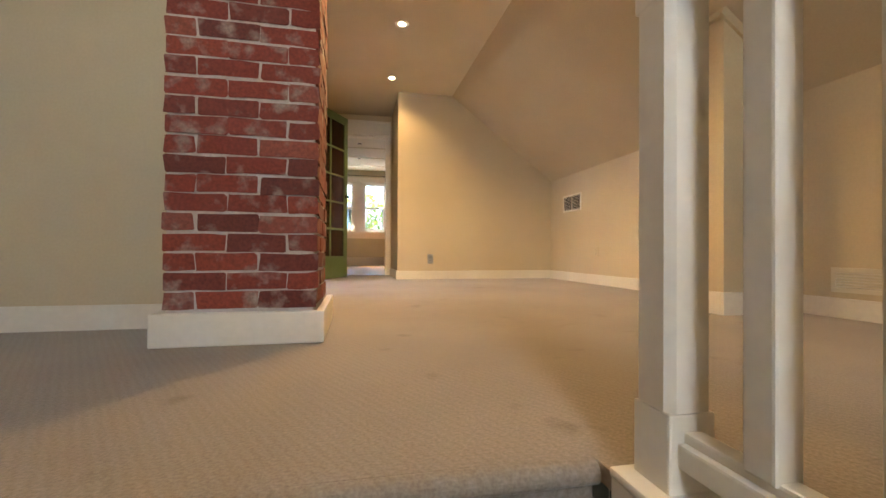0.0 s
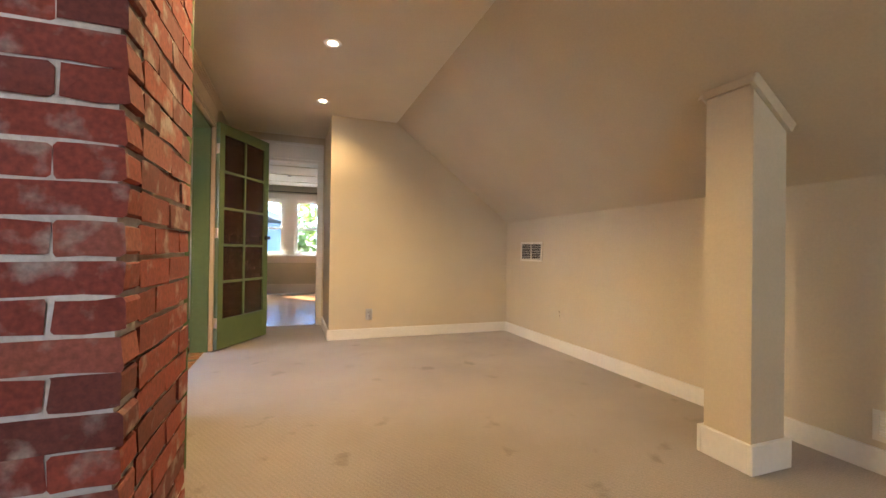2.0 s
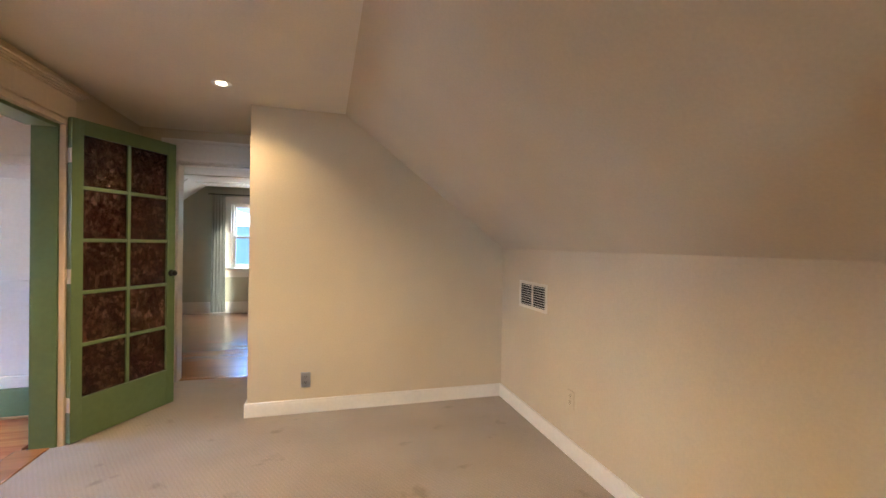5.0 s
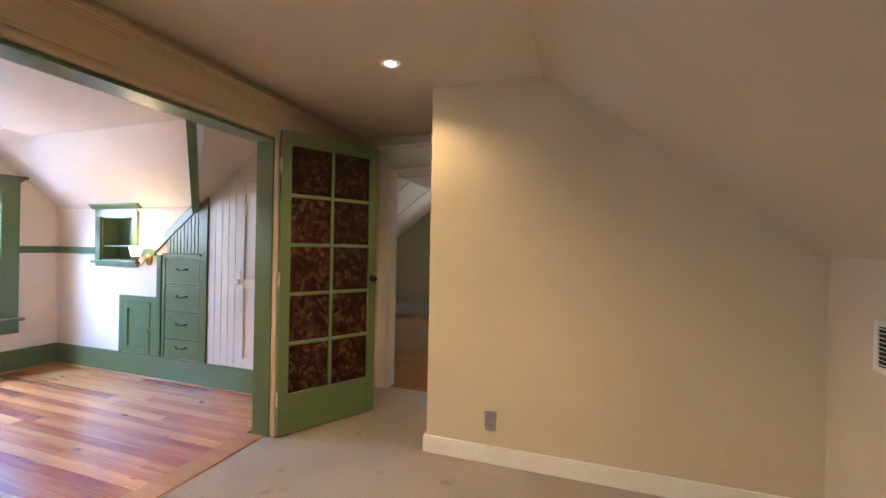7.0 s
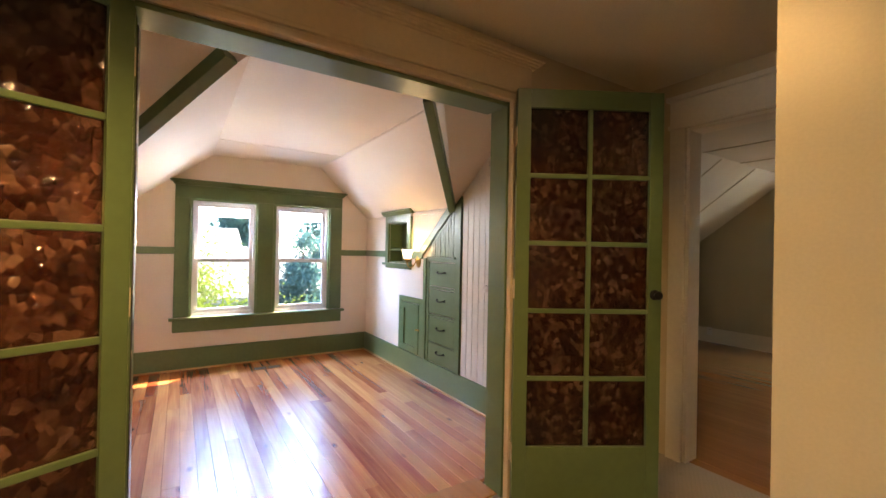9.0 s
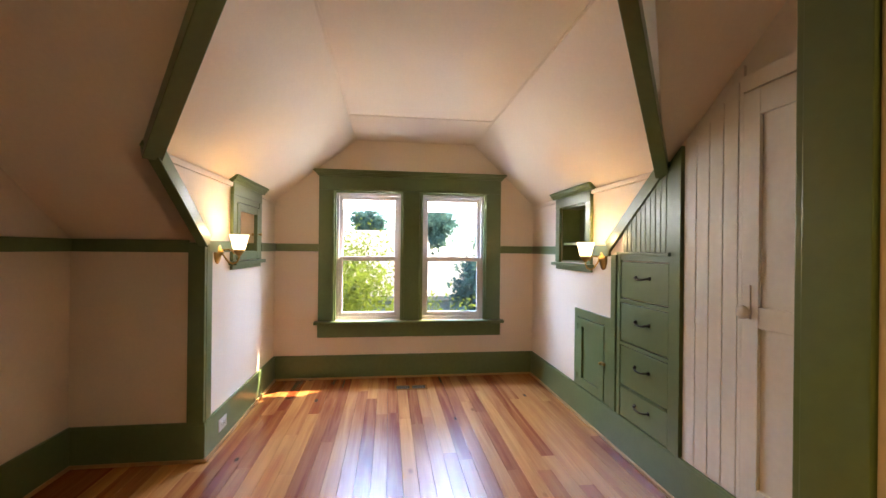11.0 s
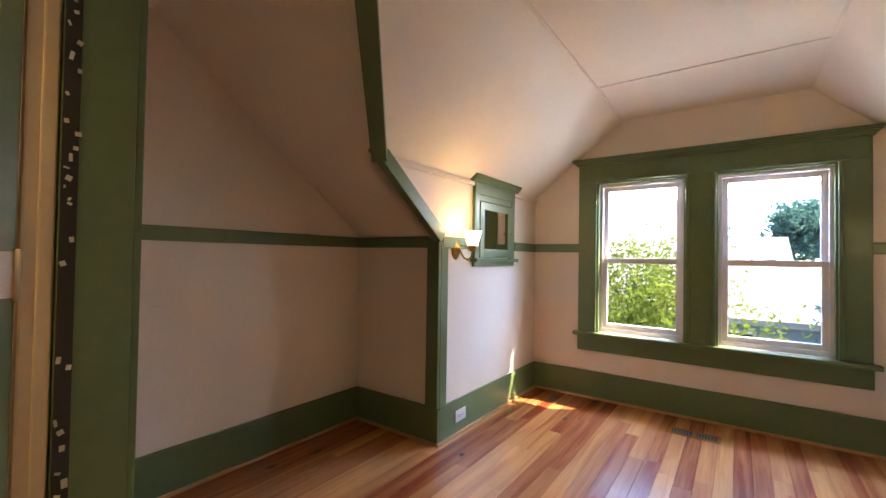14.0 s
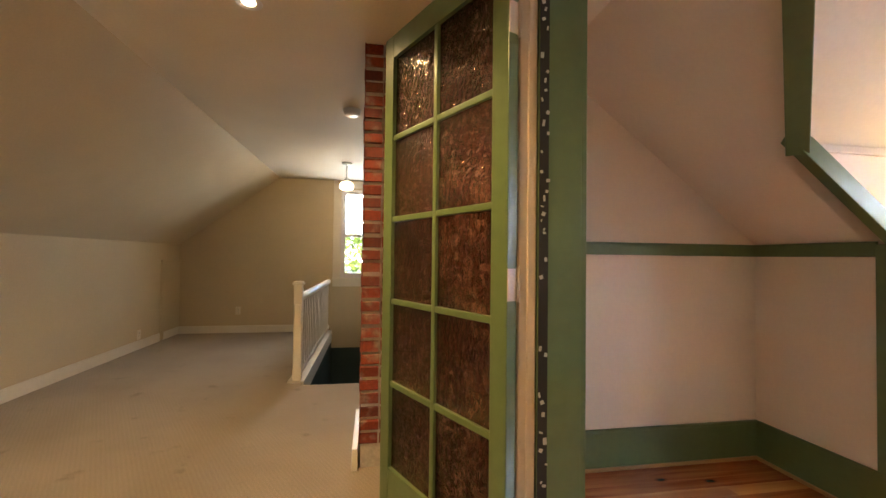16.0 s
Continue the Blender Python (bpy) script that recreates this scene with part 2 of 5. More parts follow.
def pebble_glass(name):
    """Cast glass of flat pebbles, 2 to 4 cm across, from clear rose to deep brown."""
    m = bpy.data.materials.new(name)
    m.use_nodes = True
    nt, b = m.node_tree, m.node_tree.nodes["Principled BSDF"]
    L = nt.links.new
    b.inputs["Roughness"].default_value = 0.12
    b.inputs["Transmission Weight"].default_value = 0.93
    b.inputs["IOR"].default_value = 1.4
    co, info = nt.nodes.new("ShaderNodeTexCoord"), nt.nodes.new("ShaderNodeObjectInfo")
    off = nt.nodes.new("ShaderNodeVectorMath")
    off.operation = "MULTIPLY_ADD"
    L(info.outputs["Random"], off.inputs[0])
    off.inputs[1].default_value = (11, 17, 23)
    L(co.outputs["Object"], off.inputs[2])
    flat = nt.nodes.new("ShaderNodeMapping")
    flat.inputs["Scale"].default_value = (1.0, 0.25, 0.85)
    L(off.outputs[0], flat.inputs["Vector"])
    ripple = nt.nodes.new("ShaderNodeTexNoise")
    ripple.inputs["Scale"].default_value, ripple.inputs["Detail"].default_value = 30, 2
    L(flat.outputs[0], ripple.inputs["Vector"])
    warp = nt.nodes.new("ShaderNodeVectorMath")
    warp.operation = "MULTIPLY_ADD"
    L(ripple.outputs["Color"], warp.inputs[0])
    warp.inputs[1].default_value = (0.007, 0.007, 0.007)
    L(flat.outputs[0], warp.inputs[2])
    vo, ed = nt.nodes.new("ShaderNodeTexVoronoi"), nt.nodes.new("ShaderNodeTexVoronoi")
    ed.feature = "DISTANCE_TO_EDGE"
    for v in (vo, ed):
        v.inputs["Scale"].default_value = 44
        L(warp.outputs[0], v.inputs["Vector"])
    sep = nt.nodes.new("ShaderNodeSeparateColor")
    L(vo.outputs["Color"], sep.inputs[0])
    cloud = nt.nodes.new("ShaderNodeTexNoise")
    cloud.inputs["Scale"].default_value, cloud.inputs["Detail"].default_value = 9, 2
    L(flat.outputs[0], cloud.inputs["Vector"])
    mixv = nt.nodes.new("ShaderNodeMath")
    mixv.operation = "MULTIPLY_ADD"
    L(cloud.outputs["Fac"], mixv.inputs[0])
    mixv.inputs[1].default_value = 0.6
    half = nt.nodes.new("ShaderNodeMath")
    half.operation = "MULTIPLY_ADD"
    L(sep.outputs[0], half.inputs[0])
    half.inputs[1].default_value, half.inputs[2].default_value = 0.55, -0.08
    L(half.outputs[0], mixv.inputs[2])
    ramp = nt.nodes.new("ShaderNodeValToRGB")
    e = ramp.color_ramp.elements
    e[0].position, e[0].color = 0.15, (0.05, 0.011, 0.009, 1)
    e[1].position, e[1].color = 0.95, (0.46, 0.30, 0.25, 1)
    for p, c in ((0.38, (0.085, 0.027, 0.024, 1)), (0.55, (0.14, 0.053, 0.044, 1)), (0.75, (0.31, 0.165, 0.135, 1))):
        e.new(p).color = c
    L(mixv.outputs[0], ramp.inputs[0])
    L(ramp.outputs[0], b.inputs["Base Color"])
    cl = nt.nodes.new("ShaderNodeMapRange")
    cl.inputs[2].default_value = 0.22
    L(ed.outputs["Distance"], cl.inputs[0])
    bp = nt.nodes.new("ShaderNodeBump")
    bp.inputs["Strength"].default_value, bp.inputs["Distance"].default_value = 0.55, 0.006
    L(cl.outputs[0], bp.inputs["Height"])
    L(bp.outputs[0], b.inputs["Normal"])
    return m


def clear_glass(name, rough=0.0):
    m = bpy.data.materials.new(name)
    m.use_nodes = True
    b = m.node_tree.nodes["Principled BSDF"]
    b.inputs["Roughness"].default_value = rough
    b.inputs["Transmission Weight"].default_value = 1.0
    b.inputs["IOR"].default_value = 1.45
    return m


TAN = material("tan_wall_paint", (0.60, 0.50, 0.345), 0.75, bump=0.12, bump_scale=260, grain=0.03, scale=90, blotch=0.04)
# tan paint, paler than TAN: bounced light on the flat ceiling is in its colour
TAN_CEILING = material("bounce_lightened_ceiling_paint", (0.78, 0.71, 0.60), 0.8, bump=0.12, bump_scale=260, grain=0.03, scale=90, blotch=0.04)
CREAM = material("cream_wall_paint", (0.84, 0.72, 0.60), 0.6, bump=0.10, bump_scale=180, grain=0.02, scale=60, blotch=0.04)
WHITE_TRIM = material("cream_white_trim_paint", (0.80, 0.75, 0.67), 0.35, bump=0.05, bump_scale=60, grain=0.03)
WHITE_BOARD = material("white_board_paint", (0.78, 0.74, 0.66), 0.4, bump=0.06, bump_scale=60, grain=0.03)
CASING = material("tan_casing_paint", (0.68, 0.55, 0.40), 0.35, bump=0.05, bump_scale=60, grain=0.03)
GREEN = material("sage_green_gloss_paint", (0.135, 0.195, 0.085), 0.28, bump=0.06, bump_scale=45, grain=0.05, scale=30, blotch=0.07)
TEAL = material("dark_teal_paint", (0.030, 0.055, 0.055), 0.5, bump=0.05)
VINYL = material("white_vinyl_sash", (0.78, 0.74, 0.76), 0.35)
BRASS = material("aged_brass", (0.60, 0.38, 0.14), 0.28, metal=1.0, grain=0.1)
IRON = material("black_iron", (0.02, 0.02, 0.02), 0.4, metal=0.6)
STEEL = material("brushed_steel", (0.55, 0.55, 0.55), 0.3, metal=1.0, grain=0.05)
PLASTIC = material("ivory_plastic", (0.72, 0.66, 0.54), 0.35)
GREY_PLASTIC = material("white_plastic", (0.75, 0.75, 0.75), 0.35)
DARK = material("dark_void", (0.02, 0.018, 0.016), 0.9)
MORTAR = material("pale_lime_mortar", (0.70, 0.64, 0.60), 0.95, bump=0.8, bump_scale=70, grain=0.12, scale=60, blotch=0.12)
BRICK = brick_material("old_red_brick")
FIR = wood("fir_floor_boards", (0.56, 0.25, 0.085), (0.22, 0.038, 0.013), 0.27, 0.3)
OAK = wood("brown_floor_boards", (0.34, 0.15, 0.05), (0.20, 0.075, 0.022), 0.25, 0.3, knots=False)
SHOE = wood("fir_shoe_moulding", (0.55, 0.33, 0.15), (0.42, 0.2, 0.08), 0.3, 0.2, knots=False)
CARPET = carpet_material("beige_carpet", (0.37, 0.31, 0.265))
PEBBLE = pebble_glass("amber_pebble_glass")
GLASS = clear_glass("window_glass")
MIRROR = material("mirror_silver", (0.85, 0.87, 0.86), 0.03, metal=1.0, blotch=0.0)
BULB = glow("warm_bulb_glow", (1.0, 0.80, 0.52), 5.0)
SHADE = glow("lit_opal_glass", (1.0, 0.84, 0.60), 0.55)
PLASTER = material("old_filler_crust", (0.55, 0.50, 0.42), 0.9, bump=0.8, bump_scale=90)
RUBBISH = material("dark_gap_edge", (0.03, 0.025, 0.02), 0.9)
SHUTTER_CURTAIN = material("pale_curtain_cloth", (0.6, 0.6, 0.55), 0.9)
N_WALL = material("pale_olive_wall_paint", (0.48, 0.46, 0.34), 0.7, bump=0.08)
N_CEIL = material("white_ceiling_paint", (0.72, 0.72, 0.66), 0.7, bump=0.08)

# ---- mesh helpers ----
def box(bm, x0, x1, y0, y1, z0, z1, bevel=0.0):
    vs = [bm.verts.new((x, y, z)) for x in (x0, x1) for y in (y0, y1) for z in (z0, z1)]
    fs = [bm.faces.new([vs[i] for i in q]) for q in ((0, 1, 3, 2), (4, 6, 7, 5), (0, 4, 5, 1), (2, 3, 7, 6), (0, 2, 6, 4), (1, 5, 7, 3))]
    if bevel:
        edges = list({e for f in fs for e in f.edges})
        bmesh.ops.bevel(bm, geom=edges, offset=bevel, segments=2, affect="EDGES", profile=0.6)
    return bm


def prism(bm, ring, axis, a, b):
    """A polygon (pairs in the plane across the axis) drawn out from a to b along the axis."""
    def at(p, v):
        return {"x": (v, p[0], p[1]), "y": (p[0], v, p[1]), "z": (p[0], p[1], v)}[axis]
    lo, hi = [bm.verts.new(at(p, a)) for p in ring], [bm.verts.new(at(p, b)) for p in ring]
    faces = [bm.faces.new(lo), bm.faces.new(hi[::-1])]
    n = len(ring)
    for i in range(n):
        faces.append(bm.faces.new((lo[i], lo[(i + 1) % n], hi[(i + 1) % n], hi[i])))
    bmesh.ops.recalc_face_normals(bm, faces=faces)
    return bm


def sheet(bm, pts, thick):
    """A flat polygon in space given thickness along +z."""
    lo, hi = [bm.verts.new(p) for p in pts], [bm.verts.new((p[0], p[1], p[2] + thick)) for p in pts]
    faces = [bm.faces.new(lo), bm.faces.new(hi[::-1])]
    n = len(pts)
    for i in range(n):
        faces.append(bm.faces.new((lo[i], lo[(i + 1) % n], hi[(i + 1) % n], hi[i])))
    bmesh.ops.recalc_face_normals(bm, faces=faces)
    return bm


def beam(bm, a, b, side, width, depth, bevel=0.004):
    """A bar of rectangular section from a to b; side: the direction of its width."""
    a, b = Vector(a), Vector(b)
    along = (b - a).normalized()
    s = Vector(side)
    s = (s - along * s.dot(along)).normalized()
    d = along.cross(s)
    vs = [bm.verts.new(p + s * (i * width / 2) + d * (j * depth / 2)) for p in (a, b) for i, j in ((-1, -1), (1, -1), (1, 1), (-1, 1))]
    fs = [bm.faces.new([vs[i] for i in q]) for q in ((3, 2, 1, 0), (4, 5, 6, 7), (0, 1, 5, 4), (1, 2, 6, 5), (2, 3, 7, 6), (3, 0, 4, 7))]
    bmesh.ops.recalc_face_normals(bm, faces=fs)
    if bevel:
        bmesh.ops.bevel(bm, geom=list({e for f in fs for e in f.edges}), offset=bevel, segments=2, affect="EDGES", profile=0.6)
    return bm


def lathe(bm, profile, segs=24, centre=(0, 0, 0), axis="z"):
    """Turned body from (radius, height) pairs."""
    rings = []
    for r, h in profile:
        ring = []
        for k in range(segs):
            a = 2 * math.pi * k / segs
            p = (r * math.cos(a), r * math.sin(a), h)
            if axis == "y":
                p = (p[0], p[2], p[1])
            elif axis == "x":
                p = (p[2], p[0], p[1])
            ring.append(bm.verts.new((p[0] + centre[0], p[1] + centre[1], p[2] + centre[2])))
        rings.append(ring)
    faces = []
    for lo, hi in zip(rings, rings[1:]):
        for k in range(segs):
            faces.append(bm.faces.new((lo[k], lo[(k + 1) % segs], hi[(k + 1) % segs], hi[k])))
    for ring in (rings[0], rings[-1]):
        faces.append(bm.faces.new(ring))
    for f in faces:
        f.smooth = True
    bmesh.ops.recalc_face_normals(bm, faces=faces)
    return bm


def tube(bm, path, r, segs=10):
    """A round bar along a list of points."""
    path = [Vector(p) for p in path]
    rings = []
    for i, p in enumerate(path):
        t = (path[min(i + 1, len(path) - 1)] - path[max(i - 1, 0)]).normalized()
        u = t.orthogonal().normalized() if not rings else (u - t * u.dot(t)).normalized()
        w = t.cross(u)
        rings.append([bm.verts.new(p + r * (math.cos(a) * u + math.sin(a) * w)) for a in (2 * math.pi * k / segs for k in range(segs))])
    faces = []
    for lo, hi in zip(rings, rings[1:]):
        for k in range(segs):
            faces.append(bm.faces.new((lo[k], lo[(k + 1) % segs], hi[(k + 1) % segs], hi[k])))
    faces += [bm.faces.new(rings[0]), bm.faces.new(rings[-1])]
    for f in faces:
        f.smooth = True
    bmesh.ops.recalc_face_normals(bm, faces=faces)
    return bm


def part(name, bm, mat, parent=None, label="", kind="", category="", group=""):
    me = bpy.data.meshes.new(name)
    bm.normal_update()
    bm.to_mesh(me)
    bm.free()
    me.materials.append(mat)
    ob = new(name, me)
    if parent:
        ob.parent = parent
    return tagged(ob, label, category, group, kind)


def B():
    return bmesh.new()


def structure(name, bm, mat, label):
    return part(name, bm, mat, None, label, "structure", name.split("_")[0])


def thing(name, label, category, at=(0, 0, 0), rz=0, group=""):
    ob = new(name)
    ob.matrix_world = pose(*at, 0, 0, rz)
    return tagged(ob, label, category, group)


# ---- large structure: the plan in metres ----
H, KX, KZ, SX = 2.28, 3.65, 1.265, 2.31          # main ceiling, east knee wall and its height, foot of the ceiling
SLOPE = (H - KZ) / (KX - SX)
WX, WZ = -1.25, 1.215                             # west knee line
GH = 2.17                                         # ceiling of the green room
GX = WX + (GH - WZ) / SLOPE                       # where the west slope meets it
YS, YN = -1.55, 5.50                              # south wall, north wall of the landing
OX0, OXR, OX1, OXL, OX0L = 0.42, 0.49, 0.60, 0.49, 0.37                  # partition with the double doors, thinner south of the opening
JY0, JY1, JZ = 3.76, 5.31, 1.985                  # its opening
LY, DY0, DY1, WINX = 2.81, 3.48, 5.87, -2.65      # green room: south wall, dormer cheeks, window wall
DZ = 1.605                                        # top of the cheeks
VX = WX + (DZ - WZ) / SLOPE                       # foot of the valleys
CY0, CY1 = 4.19, 5.28                             # flat part of the dormer ceiling
STX0, STX1, STY = 0.72, 1.535, 1.112               # stairwell
NY0, NY1 = 6.45, 6.57                             # wall with the doorway to the north room
NDX0, NDX1, NDZ = 0.88, 1.58, 1.99


def west_slope(x):
    return WZ + (x - WX) * SLOPE


bm = B()
for x0, x1, y0, y1 in ((-1.3, STX0, YS, STY), (STX1, KX, YS, STY), (-1.3, KX, STY, 2.5), (0.56, KX, 2.5, YN), (0.56, 1.64, YN, NY0 + 0.04)):
    box(bm, x0, x1, y0, y1, -0.03, 0.0)
bmesh.ops.remove_doubles(bm, verts=bm.verts, dist=1e-4)
floor_landing = structure("floor_landing", bm, CARPET, "worn beige carpet with fine ribs and faint stains")
bm = B()
for x0, x1, y0, y1 in ((-1.3, STX0 - 0.02, YS, STY - 0.02), (STX1 + 0.02, KX, YS, STY - 0.02), (-1.3, KX, STY + 0.012, 2.5), (OX0, KX, 2.5, NY0)):
    box(bm, x0, x1, y0, y1, -0.25, -0.031)
box(bm, -2.8, OX0 - 0.004, 2.6, 6.1, -0.25, -0.031)
structure("floor_base", bm, WHITE_BOARD, "painted boards under the upper floor")

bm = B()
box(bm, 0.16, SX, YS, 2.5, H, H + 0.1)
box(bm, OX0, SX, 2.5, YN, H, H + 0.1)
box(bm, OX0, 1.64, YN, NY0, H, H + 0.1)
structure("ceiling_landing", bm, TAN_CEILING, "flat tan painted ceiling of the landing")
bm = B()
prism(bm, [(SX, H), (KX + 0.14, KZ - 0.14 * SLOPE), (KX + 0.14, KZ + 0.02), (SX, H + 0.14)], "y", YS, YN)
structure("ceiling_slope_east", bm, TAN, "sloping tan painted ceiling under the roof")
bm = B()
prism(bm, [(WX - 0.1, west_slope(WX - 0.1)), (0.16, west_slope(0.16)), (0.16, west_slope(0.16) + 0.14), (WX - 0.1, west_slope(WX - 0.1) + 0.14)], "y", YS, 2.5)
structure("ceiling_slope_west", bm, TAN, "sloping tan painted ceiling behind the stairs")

bm = B()
box(bm, KX, KX + 0.12, YS - 0.12, YN + 0.12, 0, KZ)
structure("wall_east", bm, TAN, "low tan knee wall under the slope")
bm = B()
prism(bm, [(1.64, 0), (KX, 0), (KX, KZ), (SX, H), (1.64, H)], "y", YN, YN + 0.12)
structure("wall_north", bm, TAN, "tan gable-shaped end wall with two sockets")
bm = B()
box(bm, 1.64, 1.76, YN + 0.12, NY1, 0, H)
structure("wall_nook", bm, TAN, "short tan return wall beside the doorway")
bm = B()
box(bm, OX0, NDX0, NY0, NY1, 0, H)
box(bm, NDX0, NDX1, NY0, NY1, NDZ, H)
box(bm, NDX1, 1.64, NY0, NY1, 0, H)
structure("wall_doorway", bm, TAN, "tan wall round the doorway to the next room")
bm = B()
box(bm, OX0L, OXL, LY - 0.3, JY0, 0, H)
box(bm, OX0 + 0.03, OX1, JY0, JY1, JZ, H)
box(bm, OXR, OX1, JY1, NY0, 0, H)
structure("wall_partition", bm, TAN, "wall with the wide double door opening")
bm = B()
prism(bm, [(WX - 0.1, 0), (OX1, 0), (OX1, H), (0.16, H), (WX - 0.1, west_slope(WX - 0.1))], "y", 2.5, LY - 0.012)
structure("wall_stair", bm, TAN, "tan wall beside the brick chimney")
bm = B()
prism(bm, [(WX - 0.1, 0), (OX0, 0), (OX0, GH + 0.05), (GX, GH + 0.05), (WX - 0.1, west_slope(WX - 0.1) + 0.05)], "y", LY - 0.012, LY)
structure("wall_alcove", bm, CREAM, "cream alcove wall under the slope")
# south wall with the stair window
SWX0, SWX1, SWZ0, SWZ1 = 0.72, 1.42, 0.80, 2.14
bm = B()
for x0, x1, z0, z1 in ((-1.4, SWX0, -2.6, H), (SWX1, SX, -2.6, H), (SWX0, SWX1, -2.6, SWZ0), (SWX0, SWX1, SWZ1, H)):
    box(bm, x0, x1, YS - 0.12, YS, max(z0, -0.25), z1)
prism(bm, [(SX, -0.25), (KX, -0.25), (KX, KZ), (SX, H)], "y", YS - 0.12, YS)
structure("wall_south", bm, TAN, "tan gable wall above the stairs")
bm = B()
box(bm, -1.42, -1.3, YS - 0.12, 2.5, 0, west_slope(-1.3))
structure("wall_west", bm, TAN, "low tan wall behind the stairs")
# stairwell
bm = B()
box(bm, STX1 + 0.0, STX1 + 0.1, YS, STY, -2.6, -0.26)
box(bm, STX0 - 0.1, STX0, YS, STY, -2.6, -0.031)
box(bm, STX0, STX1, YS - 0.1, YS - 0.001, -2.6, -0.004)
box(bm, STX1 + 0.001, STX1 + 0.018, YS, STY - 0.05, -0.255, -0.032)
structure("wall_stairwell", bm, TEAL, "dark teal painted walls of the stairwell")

# green room
bm = B()
box(bm, WX - 0.12, WX, LY, DY0, 0, WZ)
structure("wall_nib", bm, CREAM, "low cream wall beside the dormer")
bm = B()
prism(bm, [(WINX, 0), (WX - 0.12, 0), (WX - 0.12, WZ), (WX, WZ), (VX, DZ), (WINX, DZ)], "y", DY0 - 0.12, DY0)
structure("wall_cheek_south", bm, CREAM, "cream dormer cheek with a cabinet and a wall lamp")
NIX0, NIX1, NIZ0, NIZ1 = -1.985, -1.545, 1.095, 1.52
bm = B()
box(bm, WINX, NIX0, DY1, DY1 + 0.16, 0, DZ)
box(bm, NIX0, NIX1, DY1, DY1 + 0.16, 0, NIZ0)
box(bm, NIX0, NIX1, DY1, DY1 + 0.16, NIZ1, DZ)
prism(bm, [(NIX1, 0), (-0.59, 0), (-0.59, west_slope(-0.59)), (VX, DZ), (NIX1, DZ)], "y", DY1, DY1 + 0.16)
structure("wall_cheek_north", bm, CREAM, "cream dormer cheek with a niche and a wall lamp")
bm = B()
prism(bm, [(-0.59, 0), (OXR, 0), (OXR, GH), (GX, GH), (-0.59, west_slope(-0.59))], "y", DY1 + 0.004, DY1 + 0.16)
structure("wall_closet", bm, WHITE_BOARD, "white painted wall boards round the closet door")
WY = ((4.005, 4.61), (4.79, 5.395))
WZ0, WZ1 = 0.525, 1.70
bm = B()
x0, x1 = WINX - 0.14, WINX
box(bm, x0, x1, DY0, DY1, 0, WZ0)
for y0, y1 in ((DY0, WY[0][0]), (WY[0][1], WY[1][0]), (WY[1][1], DY1)):
    box(bm, x0, x1, y0, y1, WZ0, DZ)
prism(bm, [(DY0, DZ), (WY[0][0], DZ), (WY[0][0], WZ1), (WY[0][1], WZ1), (WY[0][1], DZ), (WY[1][0], DZ), (WY[1][0], WZ1), (WY[1][1], WZ1), (WY[1][1], DZ), (DY1, DZ), (CY1, GH), (CY0, GH)], "x", x0, x1)
structure("wall_window", bm, CREAM, "cream gable wall with the pair of windows")
bm = B()
box(bm, WINX, GX, CY0, CY1, GH, GH + 0.08)
box(bm, GX, OX0 + 0.10, LY - 0.03, DY1 + 0.03, GH, GH + 0.08)
structure("ceiling_green_room", bm, CREAM, "flat cream ceiling with narrow joint strips")
bm = B()
sheet(bm, [(WINX, DY0, DZ), (VX, DY0, DZ), (GX, CY0, GH), (WINX, CY0, GH)], 0.1)
structure("ceiling_dormer_south", bm, CREAM, "sloping cream dormer ceiling")
bm = B()
sheet(bm, [(WINX, DY1, DZ), (VX, DY1, DZ), (GX, CY1, GH), (WINX, CY1, GH)], 0.1)
structure("ceiling_dormer_north", bm, CREAM, "sloping cream dormer ceiling")
bm = B()
e = 0.03
sheet(bm, [(WX - e, LY - e, west_slope(WX - e)), (WX - e, DY0 - 0.006, west_slope(WX - e)), (VX, DY0 - 0.006, DZ), (GX, CY0, GH), (GX, LY - e, GH)], 0.1)
structure("ceiling_alcove", bm, CREAM, "sloping cream ceiling of the alcove")
bm = B()
sheet(bm, [(VX, DY1 - 0.001, DZ), (GX, CY1, GH), (GX + 0.02, DY1 + 0.05, GH), (VX, DY1 + 0.05, DZ)], 0.1)
structure("ceiling_closet", bm, CREAM, "sloping cream ceiling beside the closet")
# outer roof skins with the dormer's eave
bm = B()
sheet(bm, [(WINX - 0.62, DY0 - 0.3, DZ - 0.05), (VX, DY0 - 0.3, DZ + 0.02), (0.3, 4.7, GH + 0.42), (WINX - 0.62, 4.7, GH + 0.42)], 0.06)
sheet(bm, [(WINX - 0.62, DY1 + 0.3, DZ - 0.05), (VX, DY1 + 0.3, DZ + 0.02), (0.3, 4.7, GH + 0.42), (WINX - 0.62, 4.7, GH + 0.42)], 0.06)
structure("roof_dormer", bm, RUBBISH, "dark shingled dormer roof with a deep eave")
bm = B()
up = 0.24
ridge = WX + (H + 0.95 - up - WZ) / SLOPE
prism(bm, [(KX + 0.5, KZ + up - 0.5 * SLOPE), (1.22, H + 0.95), (WX - 0.9, west_slope(WX - 0.9) + up), (WX - 0.9, west_slope(WX - 0.9) + up + 0.06), (1.22, H + 1.02), (KX + 0.5, KZ + up + 0.06 - 0.5 * SLOPE)], "y", YS - 0.4, LY - 0.05)
